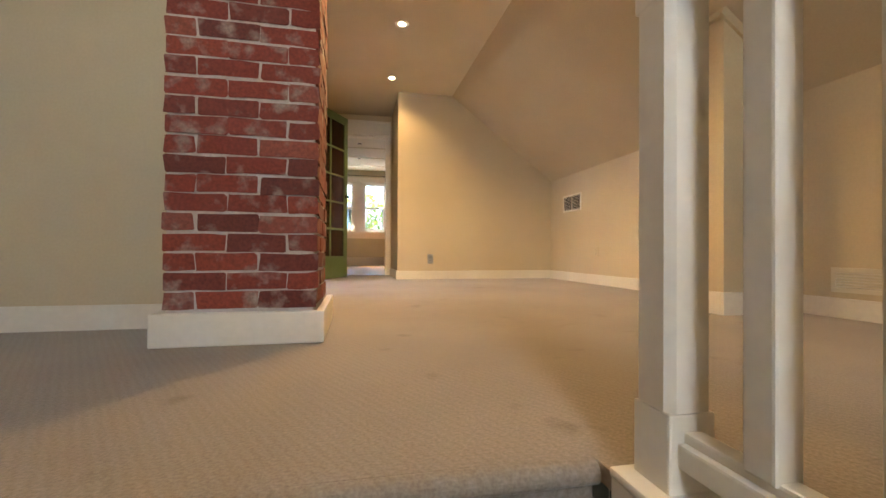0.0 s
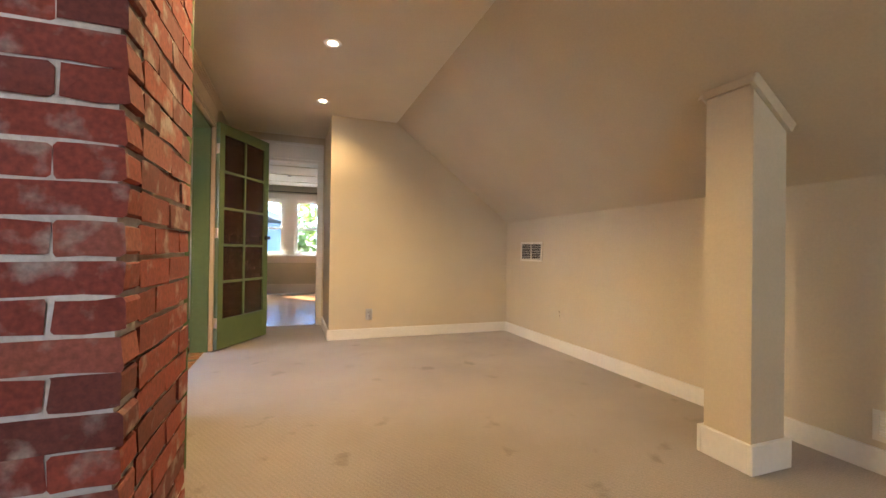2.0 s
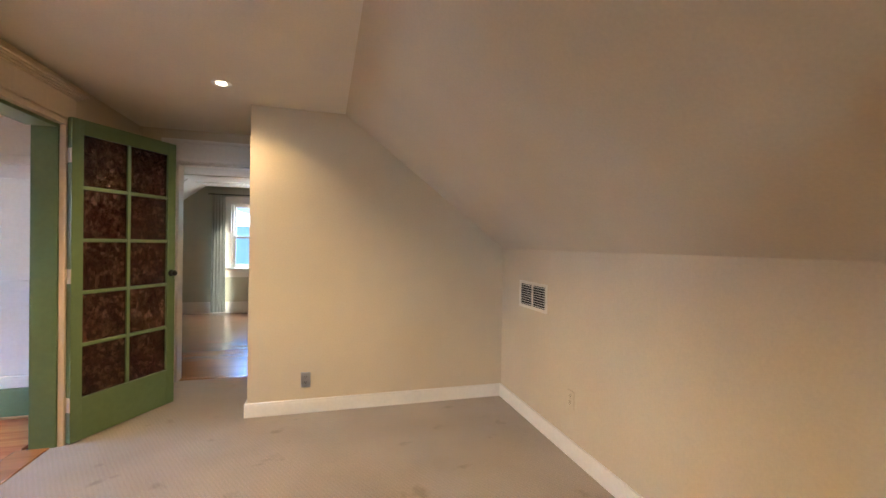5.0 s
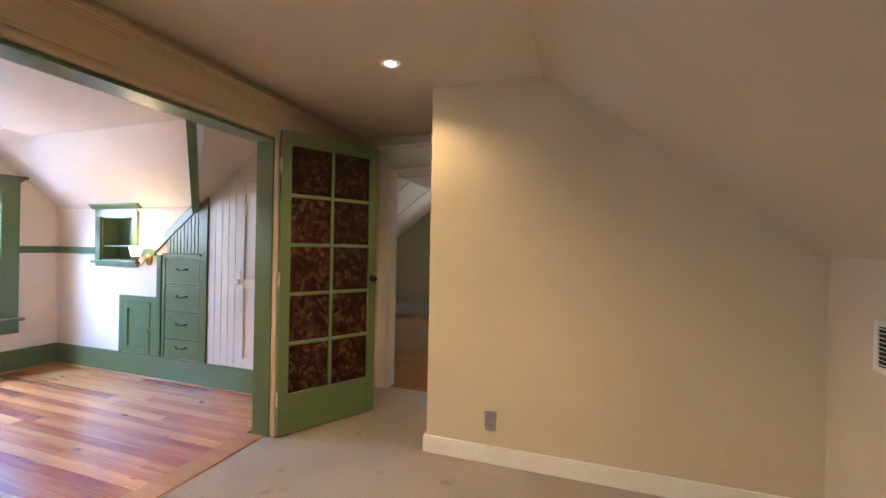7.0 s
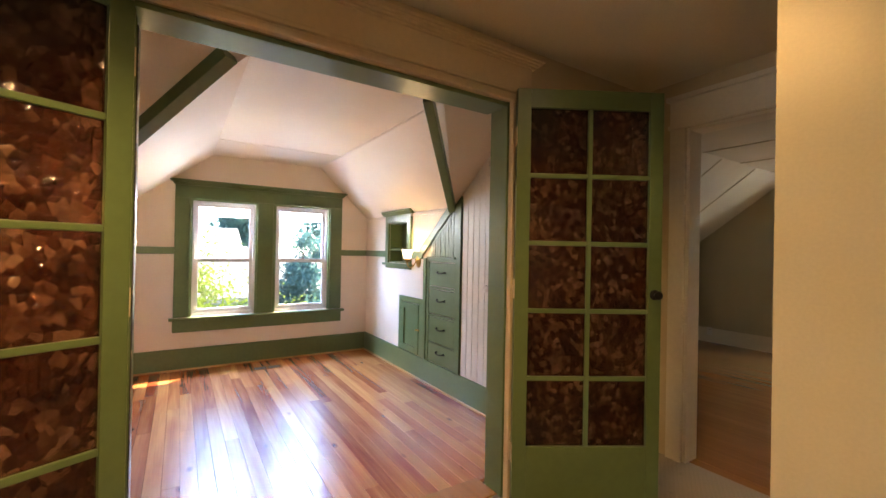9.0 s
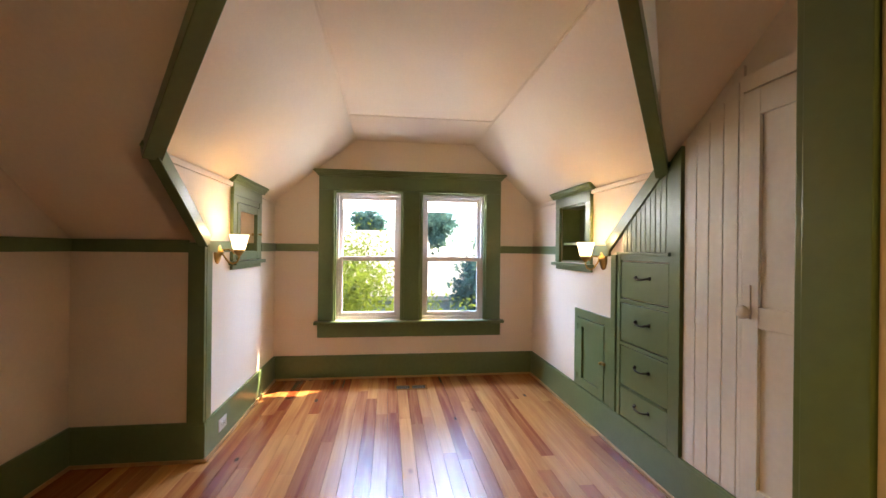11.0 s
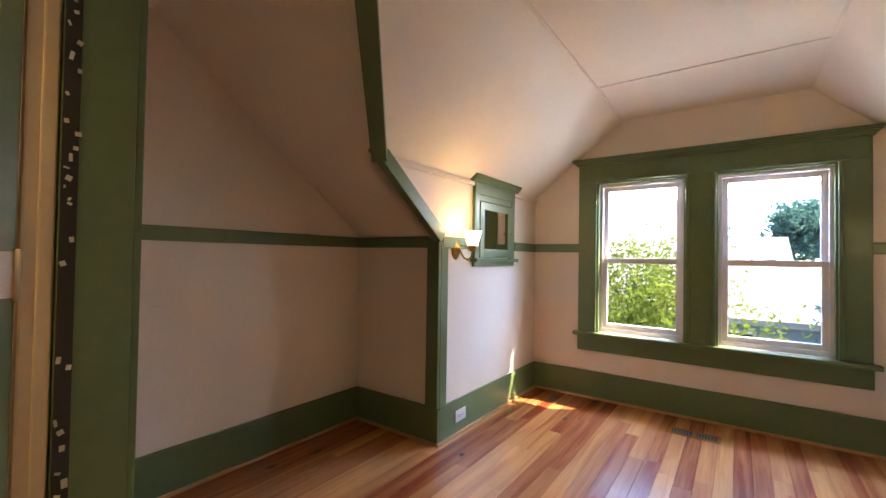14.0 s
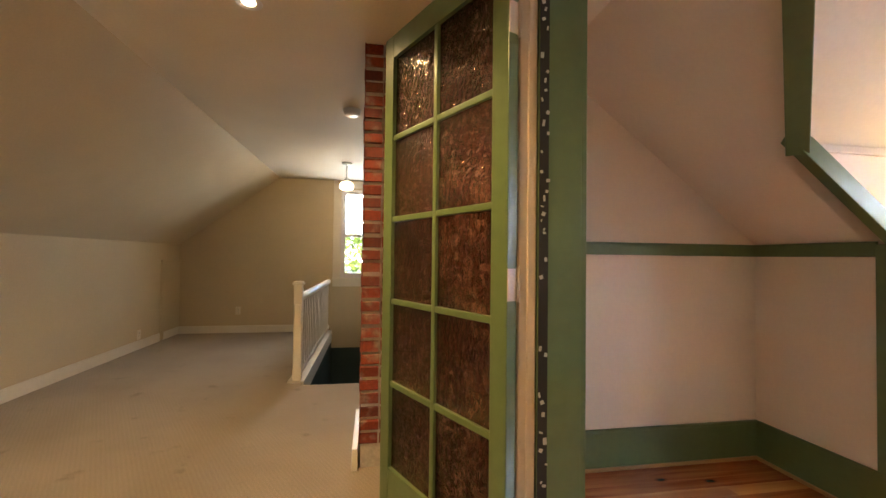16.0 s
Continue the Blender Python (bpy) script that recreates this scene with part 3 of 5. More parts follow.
prism(bm, [(KX + 0.5, KZ + up - 0.5 * SLOPE), (1.22, H + 0.95), (0.30, west_slope(0.30) + up), (0.30, west_slope(0.30) + up + 0.06), (1.22, H + 1.02), (KX + 0.5, KZ + up + 0.06 - 0.5 * SLOPE)], "y", LY - 0.05, 10.8)
structure("roof_main", bm, RUBBISH, "dark shingled main roof")

# north room seen through the doorway
bm = B()
box(bm, -1.6, NDX0 - 0.0, NY1, 10.35, -0.03, -0.002)
box(bm, NDX0, 3.4, NY1, 10.35, -0.03, -0.002)
box(bm, NDX0, NDX1, NY0 + 0.04, NY1, -0.03, -0.004)
structure("floor_north_room", bm, OAK, "polished brown wooden floor of the next room")
NH = 2.24
NWY, NWZ0, NWZ1 = ((0.56, 1.10), (1.30, 1.84)), 0.80, 1.95
bm = B()
for x0, x1, z0, z1 in ((-1.7, 0.56, 0, NWZ1), (1.10, 1.30, 0, NWZ1), (1.84, 3.5, 0, NWZ1), (0.56, 1.10, 0, NWZ0), (1.30, 1.84, 0, NWZ0), (-1.7, 3.5, NWZ1, NH + 0.05)):
    box(bm, x0, x1, 10.35, 10.47, z0, z1)
structure("wall_north_room_end", bm, N_WALL, "pale olive end wall of the next room")
bm = B()
box(bm, -1.72, -1.6, NY1, 10.35, 0, 1.1)
box(bm, 3.4, 3.52, NY1, 10.35, 0, NH)
box(bm, -1.6, OX0, NY1 - 0.08, NY1, 0, NH)
box(bm, 1.76, 3.4, NY1 - 0.08, NY1, 0, NH)
structure("wall_north_room_sides", bm, N_WALL, "pale olive walls of the next room")
bm = B()
box(bm, 0.14, 3.5, NY1, 10.4, NH, NH + 0.1)
prism(bm, [(-1.6, 0.90), (0.14, NH), (0.14, NH + 0.12), (-1.6, 1.02)], "y", NY1, 10.4)
structure("ceiling_north_room", bm, N_CEIL, "white board ceiling of the next room with dark joints")

# ---- skirtings, casings and other trim ----
def skirting(name, runs, mat, height, label, depth=0.018, cap=0.0):
    """runs: (x0, x1, y0, y1) footprints of the boards."""
    bm = B()
    for x0, x1, y0, y1 in runs:
        box(bm, x0, x1, y0, y1, 0.001, height - 0.016, 0.002)
        box(bm, x0 + 0.001, x1 - 0.001, y0 + 0.001, y1 - 0.001, height - 0.02, height, 0.006)
    return structure(name, bm, mat, label)


d = 0.02
skirting("baseboard_landing", [(KX - d, KX, YS, -1.12), (KX - d, KX, -1.02, YN), (1.622, KX - d, YN - d, YN), (1.622, 1.64, YN, NY0 - 0.02),
                               (STX1 + 0.14, KX - d, YS, YS + d), (-1.3, STX0, YS, YS + d), (-1.28, 0.47, 2.5 - d, 2.5),
                               (OXL, OXL + d, 2.64, JY0 - 0.12), (OX1, OX1 + d, JY1 + 0.14, NY0 - 0.02)], WHITE_TRIM, 0.105, "cream painted baseboard along the carpet")
skirting("baseboard_green_room", [(WX, OX0L - d, LY, LY + d), (WX - 0.0, WX + d, LY + d, DY0 + d), (WINX, WX, DY0, DY0 + d), (WINX, WINX + d, DY0 + d, DY1 - d),
                                  (WINX, OXR - d, DY1 - d, DY1), (OX0L - d, OX0L, LY + d, JY0 - 0.10), (OXR - d, OXR, JY1 + 0.10, DY1 - d)], GREEN, 0.215, "tall glossy green baseboard")
bm = B()
s = 0.014
for x0, x1, y0, y1 in ((WX + d, OX0 - d, LY + d, LY + d + s), (WX + d, WX + d + s, LY + d + s, DY0 + d), (WINX + d, WX + d + s, DY0 + d, DY0 + d + s),
                       (WINX + d, WINX + d + s, DY0 + d + s, DY1 - d - s), (WINX + d, OX0 - d, DY1 - d - s, DY1 - d)):
    box(bm, x0, x1, y0, y1, 0.0005, 0.019, 0.005)
structure("trim_shoe_moulding", bm, SHOE, "thin pale wooden shoe moulding at the floor")
bm = B()
r = 0.016
for x0, x1, y0, y1 in ((WX, OX0, LY, LY + r), (WX, WX + r, LY + r, DY0 - 0.075), (-1.60, -1.27, DY0, DY0 + r), (WINX, -2.235, DY0, DY0 + r),
                       (WINX, WINX + r, DY0 + r, 3.865), (WINX, WINX + r, 5.54, DY1 - r), (WINX, -2.075, DY1 - r, DY1), (-1.46, -1.24, DY1 - r, DY1)):
    box(bm, x0, x1, y0, y1, 1.15, 1.218, 0.004)
structure("trim_chair_rail", bm, GREEN, "narrow green picture rail round the walls")
# green boards along the edges of the slopes
bm = B()
box(bm, WX - 0.004, WX + 0.02, DY0 - 0.075, DY0 + 0.012, 0.216, WZ - 0.01, 0.003)
box(bm, WX - 0.075, WX - 0.004, DY0, DY0 + 0.014, 0.216, WZ - 0.03, 0.003)
structure("trim_nib_post", bm, GREEN, "green corner board on the low wall")
for name, y, s in (("trim_rake_south", DY0, -1), ("trim_rake_north", DY1, 1)):
    bm = B()
    beam(bm, (WX - 0.01, y - s * 0.0, WZ - 0.005), (VX + 0.03, y - s * 0.0, DZ + 0.03), (0, 1, 0), 0.05 if s < 0 else 0.04, 0.075)
    structure(name, bm, GREEN, "sloping green board at the edge of the dormer")
for name, y0, y1, s in (("trim_valley_south", DY0, CY0, 1), ("trim_valley_north", DY1, CY1, -1)):
    bm = B()
    beam(bm, (VX - 0.02, y0 - (0.015 if s > 0 else 0.0), DZ - 0.02), (GX + 0.01 - (0.03 if s > 0 else 0), y1 - 0.12 + (0.02 if s > 0 else 0), GH - (0.03 if s > 0 else 0.015)), (1, -s * 0.9, 0.1), 0.076 if s > 0 else 0.062, 0.072)
    structure(name, bm, GREEN, "stout green beam along the valley of the dormer")
# strips on the cream ceiling
bm = B()
for x0, x1, y0, y1 in ((WINX, GX, CY0 - 0.008, CY0 + 0.008), (WINX, GX, CY1 - 0.008, CY1 + 0.008), (-1.94, -1.92, CY0, CY1)):
    box(bm, x0, x1, y0, y1, GH - 0.005, GH + 0.002)
for y, s in ((DY0, 1), (DY1, -1)):
    box(bm, WINX, VX - 0.05, min(y, y + s * 0.018), max(y, y + s * 0.018), DZ - 0.035, DZ - 0.004, 0.004)
beam(bm, (GX - 0.14, CY1 + 0.17, GH - 0.115), (GX - 0.36, CY1 + 0.03, GH - 0.0), (1, 0, 0), 0.012, 0.008, 0)
box(bm, WINX + 0.001, WINX + 0.005, 5.56, DY1 - 0.02, 0.395, 0.405)
box(bm, WINX + 0.001, WINX + 0.005, DY0 + 0.02, 3.8, 0.445, 0.453)
structure("trim_ceiling_strips", bm, CREAM, "narrow cream strips over the ceiling joints")

# opening of the double doors
bm = B()
box(bm, OX0L - 0.012, OXL - 0.002, JY0 - 0.0, JY0 + 0.02, 0.0, JZ - 0.0, 0.002)
box(bm, OXR - 0.012, OX1 - 0.002, JY1 - 0.02, JY1 + 0.0, 0.0, JZ, 0.002)
box(bm, OX0 + 0.02, OX1 - 0.002, JY0 + 0.02, JY1 - 0.02, JZ - 0.022, JZ - 0.002, 0.002)
box(bm, OX0L - 0.03, OX0L - 0.012, JY0 - 0.10, JY0 + 0.015, 0.0, JZ + 0.10, 0.003)
box(bm, OXR - 0.03, OXR - 0.012, JY1 - 0.015, JY1 + 0.10, 0.0, JZ + 0.10, 0.003)
box(bm, OX0 + 0.012, OX0 + 0.03, JY0 + 0.015, JY1 - 0.015, JZ - 0.02, JZ + 0.10, 0.003)
structure("trim_green_jamb", bm, GREEN, "green jambs and head of the wide opening")
bm = B()
for xf, y0, y1, yy in ((OXL, JY0 - 0.11, JY0 + 0.004, JY0 - 0.004), (OX1, JY1 + 0.002, JY1 + 0.11, JY1 + 0.002)):
    box(bm, xf, xf + (0.040 if xf == OXL else 0.022), y0, y1, 0, JZ + 0.03, 0.004)
    box(bm, xf + 0.001, xf + (0.052 if xf == OXL else 0.034), yy - 0.014, yy + 0.014, 0, JZ + 0.018, 0.005)
    box(bm, xf + 0.002, xf + 0.028, yy + 0.0, yy + 0.019 if xf == OXL else yy + 0.01, 0, JZ + 0.016, 0.004)
box(bm, OX1 + 0.002, OX1 + 0.034, JY0 - 0.10, JY1 + 0.10, JZ + 0.0, JZ + 0.028, 0.006)
box(bm, OX1 + 0.002, OX1 + 0.040, JY0 - 0.115, JY1 + 0.115, JZ + 0.038, JZ + 0.058, 0.007)
box(bm, OX1, OX1 + 0.026, JY0 - 0.115, JY1 + 0.115, JZ + 0.03, JZ + 0.19, 0.003)
for k in range(4):
    o = 0.012 * k
    box(bm, OX1, OX1 + 0.034 + o, JY0 - 0.135 - o, JY1 + 0.135 + o, JZ + 0.185 + 0.011 * k, JZ + 0.198 + 0.011 * k, 0.003)
structure("trim_opening_casing", bm, CASING, "tan wooden casing with a moulded cornice over the opening")
bm = B()
box(bm, OX0 - 0.02, OX1 - 0.03, JY0 + 0.02, JY1 - 0.02, -0.004, 0.006, 0.004)
structure("trim_threshold", bm, OAK, "worn reddish brown wooden threshold")
bm = B()
rng = random.Random(5)
for y, s in ((JY0 + 0.0215, 1),):
    z = 0.02
    while z < JZ - 0.05:
        h = rng.uniform(0.008, 0.035)
        if rng.random() < 0.62:
            x1 = OXL - rng.uniform(0.003, 0.024)
            x0 = x1 - rng.uniform(0.003, 0.011)
            beam(bm, ((x0 + x1) / 2, y + 0.001, z), ((x0 + x1) / 2 + rng.uniform(-0.004, 0.004), y + 0.001, z + h * rng.uniform(0.2, 0.7)), (1, 0, 0), x1 - x0, 0.004, 0)
        z += h
structure("trim_filler_crust", bm, PLASTER, "crusted old filler on the door rebate")
# flat dark strip on the jamb that draws the shade of the rebate's gap
bm = B()
box(bm, OXL - 0.030, OXL - 0.0025, JY0 + 0.0195, JY0 + 0.0225, 0.01, JZ - 0.03)
structure("trim_weather_strip", bm, RUBBISH, "dark strip standing in for the shaded gap in the door rebate")

# doorway to the north room
bm = B()
box(bm, NDX0 - 0.09, NDX0, NY0 - 0.02, NY0, 0, NDZ + 0.0, 0.003)
box(bm, NDX1, 1.622, NY0 - 0.02, NY0, 0, NDZ, 0.003)
box(bm, NDX0 - 0.10, 1.622, NY0 - 0.03, NY0, NDZ, NDZ + 0.026, 0.005)
box(bm, NDX0 - 0.09, 1.622, NY0 - 0.022, NY0, NDZ + 0.026, NDZ + 0.17, 0.003)
box(bm, NDX0 - 0.11, 1.622, NY0 - 0.04, NY0, NDZ + 0.17, NDZ + 0.20, 0.006)
box(bm, NDX0, NDX0 + 0.02, NY0, NY1 + 0.01, 0, NDZ, 0.002)
box(bm, NDX1 - 0.02, NDX1, NY0, NY1 + 0.01, 0, NDZ, 0.002)
box(bm, NDX0 + 0.02, NDX1 - 0.02, NY0, NY1 + 0.01, NDZ - 0.02, NDZ, 0.002)
structure("trim_doorway_casing", bm, WHITE_TRIM, "cream casing round the doorway")


# ---- french doors ----
def french_door(label, at, rz, mirror=1, knob=True):
    """Ten-light door leaf, hinge at the origin, running along +x; mirror=-1 turns its faces round."""
    door = thing("french_door", label, "door", at, rz, "pair of french doors")
    W, T, ST = 0.735, 0.038, 0.068
    z0, z1, zb, zt = 0.012, 2.035, 0.278, 1.942
    for x0, x1 in ((0, ST), (W - ST, W)):
        part("stile", box(B(), x0, x1, -T / 2, T / 2, z0, z1, 0.003), GREEN, door)
    part("bottom_rail", box(B(), ST, W - ST, -T / 2 + 0.001, T / 2 - 0.001, z0, zb, 0.002), GREEN, door)
    part("top_rail", box(B(), ST, W - ST, -T / 2 + 0.001, T / 2 - 0.001, zt, z1, 0.002), GREEN, door)
    mid, m = W / 2, 0.011
    part("muntin", box(B(), mid - m, mid + m, -0.014, 0.014, zb, zt, 0.004), GREEN, door)
    step = (zt - zb) / 5
    for k in range(1, 5):
        for x0, x1 in ((ST, mid - m), (mid + m, W - ST)):
            part("muntin", box(B(), x0, x1, -0.0135, 0.0135, zb + k * step - m, zb + k * step + m, 0.004), GREEN, door)
    for k in range(5):
        for x0, x1 in ((ST - 0.004, mid - m + 0.004), (mid + m - 0.004, W - ST + 0.004)):
            pane = part("pane", box(B(), x0, x1, -0.003, 0.003, zb + k * step - 0.002, zb + (k + 1) * step + 0.002), PEBBLE, door, "textured amber and rose glass pane")
            pane.visible_shadow = False
    for z in (0.25, 1.05, 1.80):
        bm = B()
        box(bm, -0.003, 0.0, -T / 2, T / 2, z - 0.045, z + 0.045)
        lathe(bm, [(0.006, z - 0.05), (0.006, z + 0.05)], 10, (-0.004, mirror * T / 2, 0))
        part("hinge", bm, CASING, door, "painted over butt hinge")
    if knob:
        bm = B()
        lathe(bm, [(0.024, -T / 2 - 0.006), (0.026, -T / 2), (0.026, T / 2), (0.024, T / 2 + 0.006)], 16, (W - ST / 2, 0, 1.03), "y")
        lathe(bm, [(0.008, T / 2), (0.008, T / 2 + 0.03), (0.018, T / 2 + 0.030), (0.022, T / 2 + 0.036), (0.015, T / 2 + 0.044)], 16, (W - ST / 2, 0, 1.03), "y")
        lathe(bm, [(0.015, -T / 2 - 0.044), (0.022, -T / 2 - 0.036), (0.018, -T / 2 - 0.030), (0.008, -T / 2 - 0.028), (0.008, -T / 2)], 16, (W - ST / 2, 0, 1.03), "y")
        part("knob", bm, IRON, door, "dark metal knob")
    else:
        bm = B()
        box(bm, W - 0.001, W + 0.002, -0.012, 0.012, 0.95, 1.09)
        tube(bm, [(W + 0.002, 0, 0.98), (W + 0.026, 0, 0.985), (W + 0.034, 0, 1.02), (W + 0.026, 0, 1.055), (W + 0.002, 0, 1.06)], 0.004)
        part("edge_pull", bm, IRON, door, "dark iron edge pull and latch plate")
    return door


french_door("open green ten-pane french door with pebbled amber glass", (OX1 + 0.052, JY1 - 0.006, 0), 60)
french_door("green french door folded back beside the brick chimney", (OXL + 0.072, JY0 + 0.014, 0), -64.0, -1, False)

# ---- chimney (bricks come last) ----
CHX0, CHX1, CHY0, CHY1 = 0.49, 1.00, 2.10, 2.62
chimney = thing("chimney", "old red brick chimney breast with pale mortar", "chimney", (CHX0, CHY0, 0))
part("mortar_core", box(B(), 0.006, CHX1 - CHX0 - 0.007, 0.004, CHY1 - CHY0 - 0.012, 0.0, H - 0.002), MORTAR, chimney, "rough pale lime mortar")
bm = B()
for x0, x1, y0, y1 in ((CHX0 - 0.035, CHX1 + 0.035, CHY0 - 0.035, CHY0 - 0.004), (CHX1 + 0.004, CHX1 + 0.035, CHY0 - 0.004, CHY1 + 0.03), (CHX0 - 0.035, CHX0 - 0.004, CHY0 - 0.004, 2.478)):
    box(bm, x0, x1, y0, y1, 0.001, 0.118, 0.006)
structure("baseboard_chimney", bm, WHITE_TRIM, "deep cream baseboard round the brick chimney")

# ---- square post under the slope ----
post = thing("roof_post", "square tan boxed post with a cream base", "post", (3.21, 2.475, 0))
bm = B()
x0, x1 = -0.105, 0.105
ztop = lambda x: KZ + (KX - (x + 3.21)) * SLOPE
prism(bm, [(x0, 0.0), (x1, 0.0), (x1, ztop(x1) - 0.002), (x0, ztop(x0) - 0.002)], "y", -0.105, 0.105)
part("shaft", bm, TAN, post)
bm = B()
for a0, a1, b0, b1 in ((x0 - 0.02, x1 + 0.02, -0.125, -0.104), (x0 - 0.02, x1 + 0.02, 0.104, 0.125), (x0 - 0.02, x0 + 0.001, -0.104, 0.104), (x1 - 0.001, x1 + 0.02, -0.104, 0.104)):
    box(bm, a0, a1, b0, b1, 0.001, 0.125, 0.005)
part("base", bm, WHITE_TRIM, post, "cream painted base boards")
bm = B()
for y in (-0.115, 0.115):
    beam(bm, (x0 - 0.02, y, ztop(x0 - 0.02) - 0.035), (x1 + 0.02, y, ztop(x1 + 0.02) - 0.035), (0, 1, 0), 0.02, 0.05)
box(bm, x0 - 0.022, x0 - 0.001, -0.124, 0.124, ztop(x0) - 0.045, ztop(x0) - 0.008, 0.003)
part("cap_moulding", bm, TAN, post, "sloping moulding under the ceiling")


# ---- stairs and railing ----
bm = B()
n = 12
for k in range(n):
    z, y = -0.19 * (k + 1), STY - 0.22 * k
    y0 = y - 0.22
    if y0 < YS:
        break
    box(bm, STX0 + 0.002, STX1 - 0.002, y0 - 0.002, y + 0.02, z - 0.18, z, 0.012)
structure("stairs", bm, CARPET, "carpeted stair flight going down")
bm = B()
curl = [(STY - 0.004 - 0.026 * math.sin(radians(a)), -0.0225 + 0.022 * math.cos(radians(a))) for a in range(0, 181, 15)]
prism(bm, [(STY + 0.02, -0.19), (STY + 0.02, -0.0005), *curl, (STY - 0.004, -0.19)], "x", STX0, STX1)
structure("stair_nosing", bm, CARPET, "rounded carpet nosing of the top stair")
rail = thing("stair_railing", "cream painted balustrade along the stairwell", "railing", (STX1 + 0.055, 0, 0))
nx0, nx1, ny0, ny1 = -0.036, 0.036, 0.958, 1.030
newel = part("newel_post", box(B(), nx0, nx1, ny0, ny1, 0.0, 0.122, 0.004), WHITE_TRIM, rail, "square newel with stopped chamfers")
bm = B()
c = 0.011
ring = [(nx0 + c, ny0), (nx1 - c, ny0), (nx1, ny0 + c), (nx1, ny1 - c), (nx1 - c, ny1), (nx0 + c, ny1), (nx0, ny1 - c), (nx0, ny0 + c)]
prism(bm, ring, "z", 0.123, 0.689)
part("newel_shaft", bm, WHITE_TRIM, newel)
bm = B()
box(bm, nx0, nx1, ny0, ny1, 0.69, 0.865, 0.004)
part("newel_head", bm, WHITE_TRIM, newel)
bm = B()
box(bm, nx0 - 0.012, nx1 + 0.012, ny0 - 0.012, ny1 + 0.012, 0.865, 0.885, 0.006)
box(bm, nx0 - 0.004, nx1 + 0.004, ny0 - 0.004, ny1 + 0.004, 0.884, 0.896, 0.005)
part("newel_cap", bm, WHITE_TRIM, newel)
bm = B()
ring = [(-0.028, 0.715), (0.028, 0.715), (0.036, 0.735), (0.036, 0.752), (0.024, 0.772), (0.0, 0.778), (-0.024, 0.772), (-0.036, 0.752), (-0.036, 0.735)]
prism(bm, ring, "y", YS, ny0)
part("handrail", bm, WHITE_TRIM, rail, "rounded painted handrail")
bm = B()
box(bm, -0.024, 0.024, YS, ny0, 0.052, 0.085, 0.004)
box(bm, -0.014, 0.014, YS, ny0, 0.083, 0.099, 0.004)
part("bottom_rail", bm, WHITE_TRIM, rail)
bal = None
y = ny0 - 0.108
while y > YS + 0.06:
    if bal is None:
        bal = part("baluster", box(B(), -0.019, 0.019, -0.019, 0.019, 0.094, 0.722, 0.004), WHITE_TRIM, rail)
        bal.location = (0, y, 0)
    else:
        o = bal.copy()
        scene.collection.objects.link(o)
        o.location = (0, y, 0)
    y -= 0.125
bm = B()
box(bm, STX1 - 0.012, STX1 + 0.13, YS, 1.045, 0.001, 0.016, 0.005)
box(bm, STX1 - 0.01, STX1 + 0.0, YS, 1.042, -0.14, 0.001, 0.002)
structure("trim_stairwell_curb", bm, WHITE_TRIM, "cream curb board along the stairwell edge")


# ---- sockets, vents, registers ----
def socket(label, m, mat=PLASTIC, duplex=True):
    """Wall plate in the xz plane, facing -y."""
    o = thing("wall_socket", label, "socket", group="wall sockets")
    o.matrix_world = m
    part("plate", box(B(), -0.035, 0.035, -0.006, 0.0, -0.057, 0.057, 0.002), mat, o)
    if duplex:
        for z in (-0.02, 0.02):
            part("receptacle", box(B(), -0.017, 0.017, -0.0085, -0.005, z - 0.0145, z + 0.0145, 0.003), mat, o)
            bm = B()
            for x in (-0.007, 0.007):
                box(bm, x - 0.0015, x + 0.0015, -0.0092, -0.0084, z - 0.002, z + 0.007)
            lathe(bm, [(0.0025, -0.0092), (0.0025, -0.0084)], 8, (0, 0, z - 0.008), "y")
            part("slot", bm, DARK, o)
    else:
        part("rocker", box(B(), -0.012, 0.012, -0.009, -0.005, -0.03, 0.03, 0.002), mat, o)
    return o


socket("brushed steel double wall socket above the baseboard", pose(2.045, YN, 0.25), STEEL)
socket("tan painted blank wall plate above the baseboard", pose(3.25, YN, 0.25), TAN, False)
socket("tan painted double wall socket on the knee wall", pose(KX, 4.445, 0.345, 0, 0, -90), TAN)
socket("small ivory wall socket low on the knee wall", pose(KX, -0.56, 0.17, 0, 0, -90))
socket("ivory double wall socket on the gable wall", pose(2.85, YS, 0.32, 0, 0, 180))
o = socket("white socket set sideways into the green baseboard", pose(-1.47, DY0 + 0.02, 0.115, 0, 90, 180), GREY_PLASTIC)
o = socket("small white socket low on the far wall", pose(-0.75, 10.33, 0.16), GREY_PLASTIC)


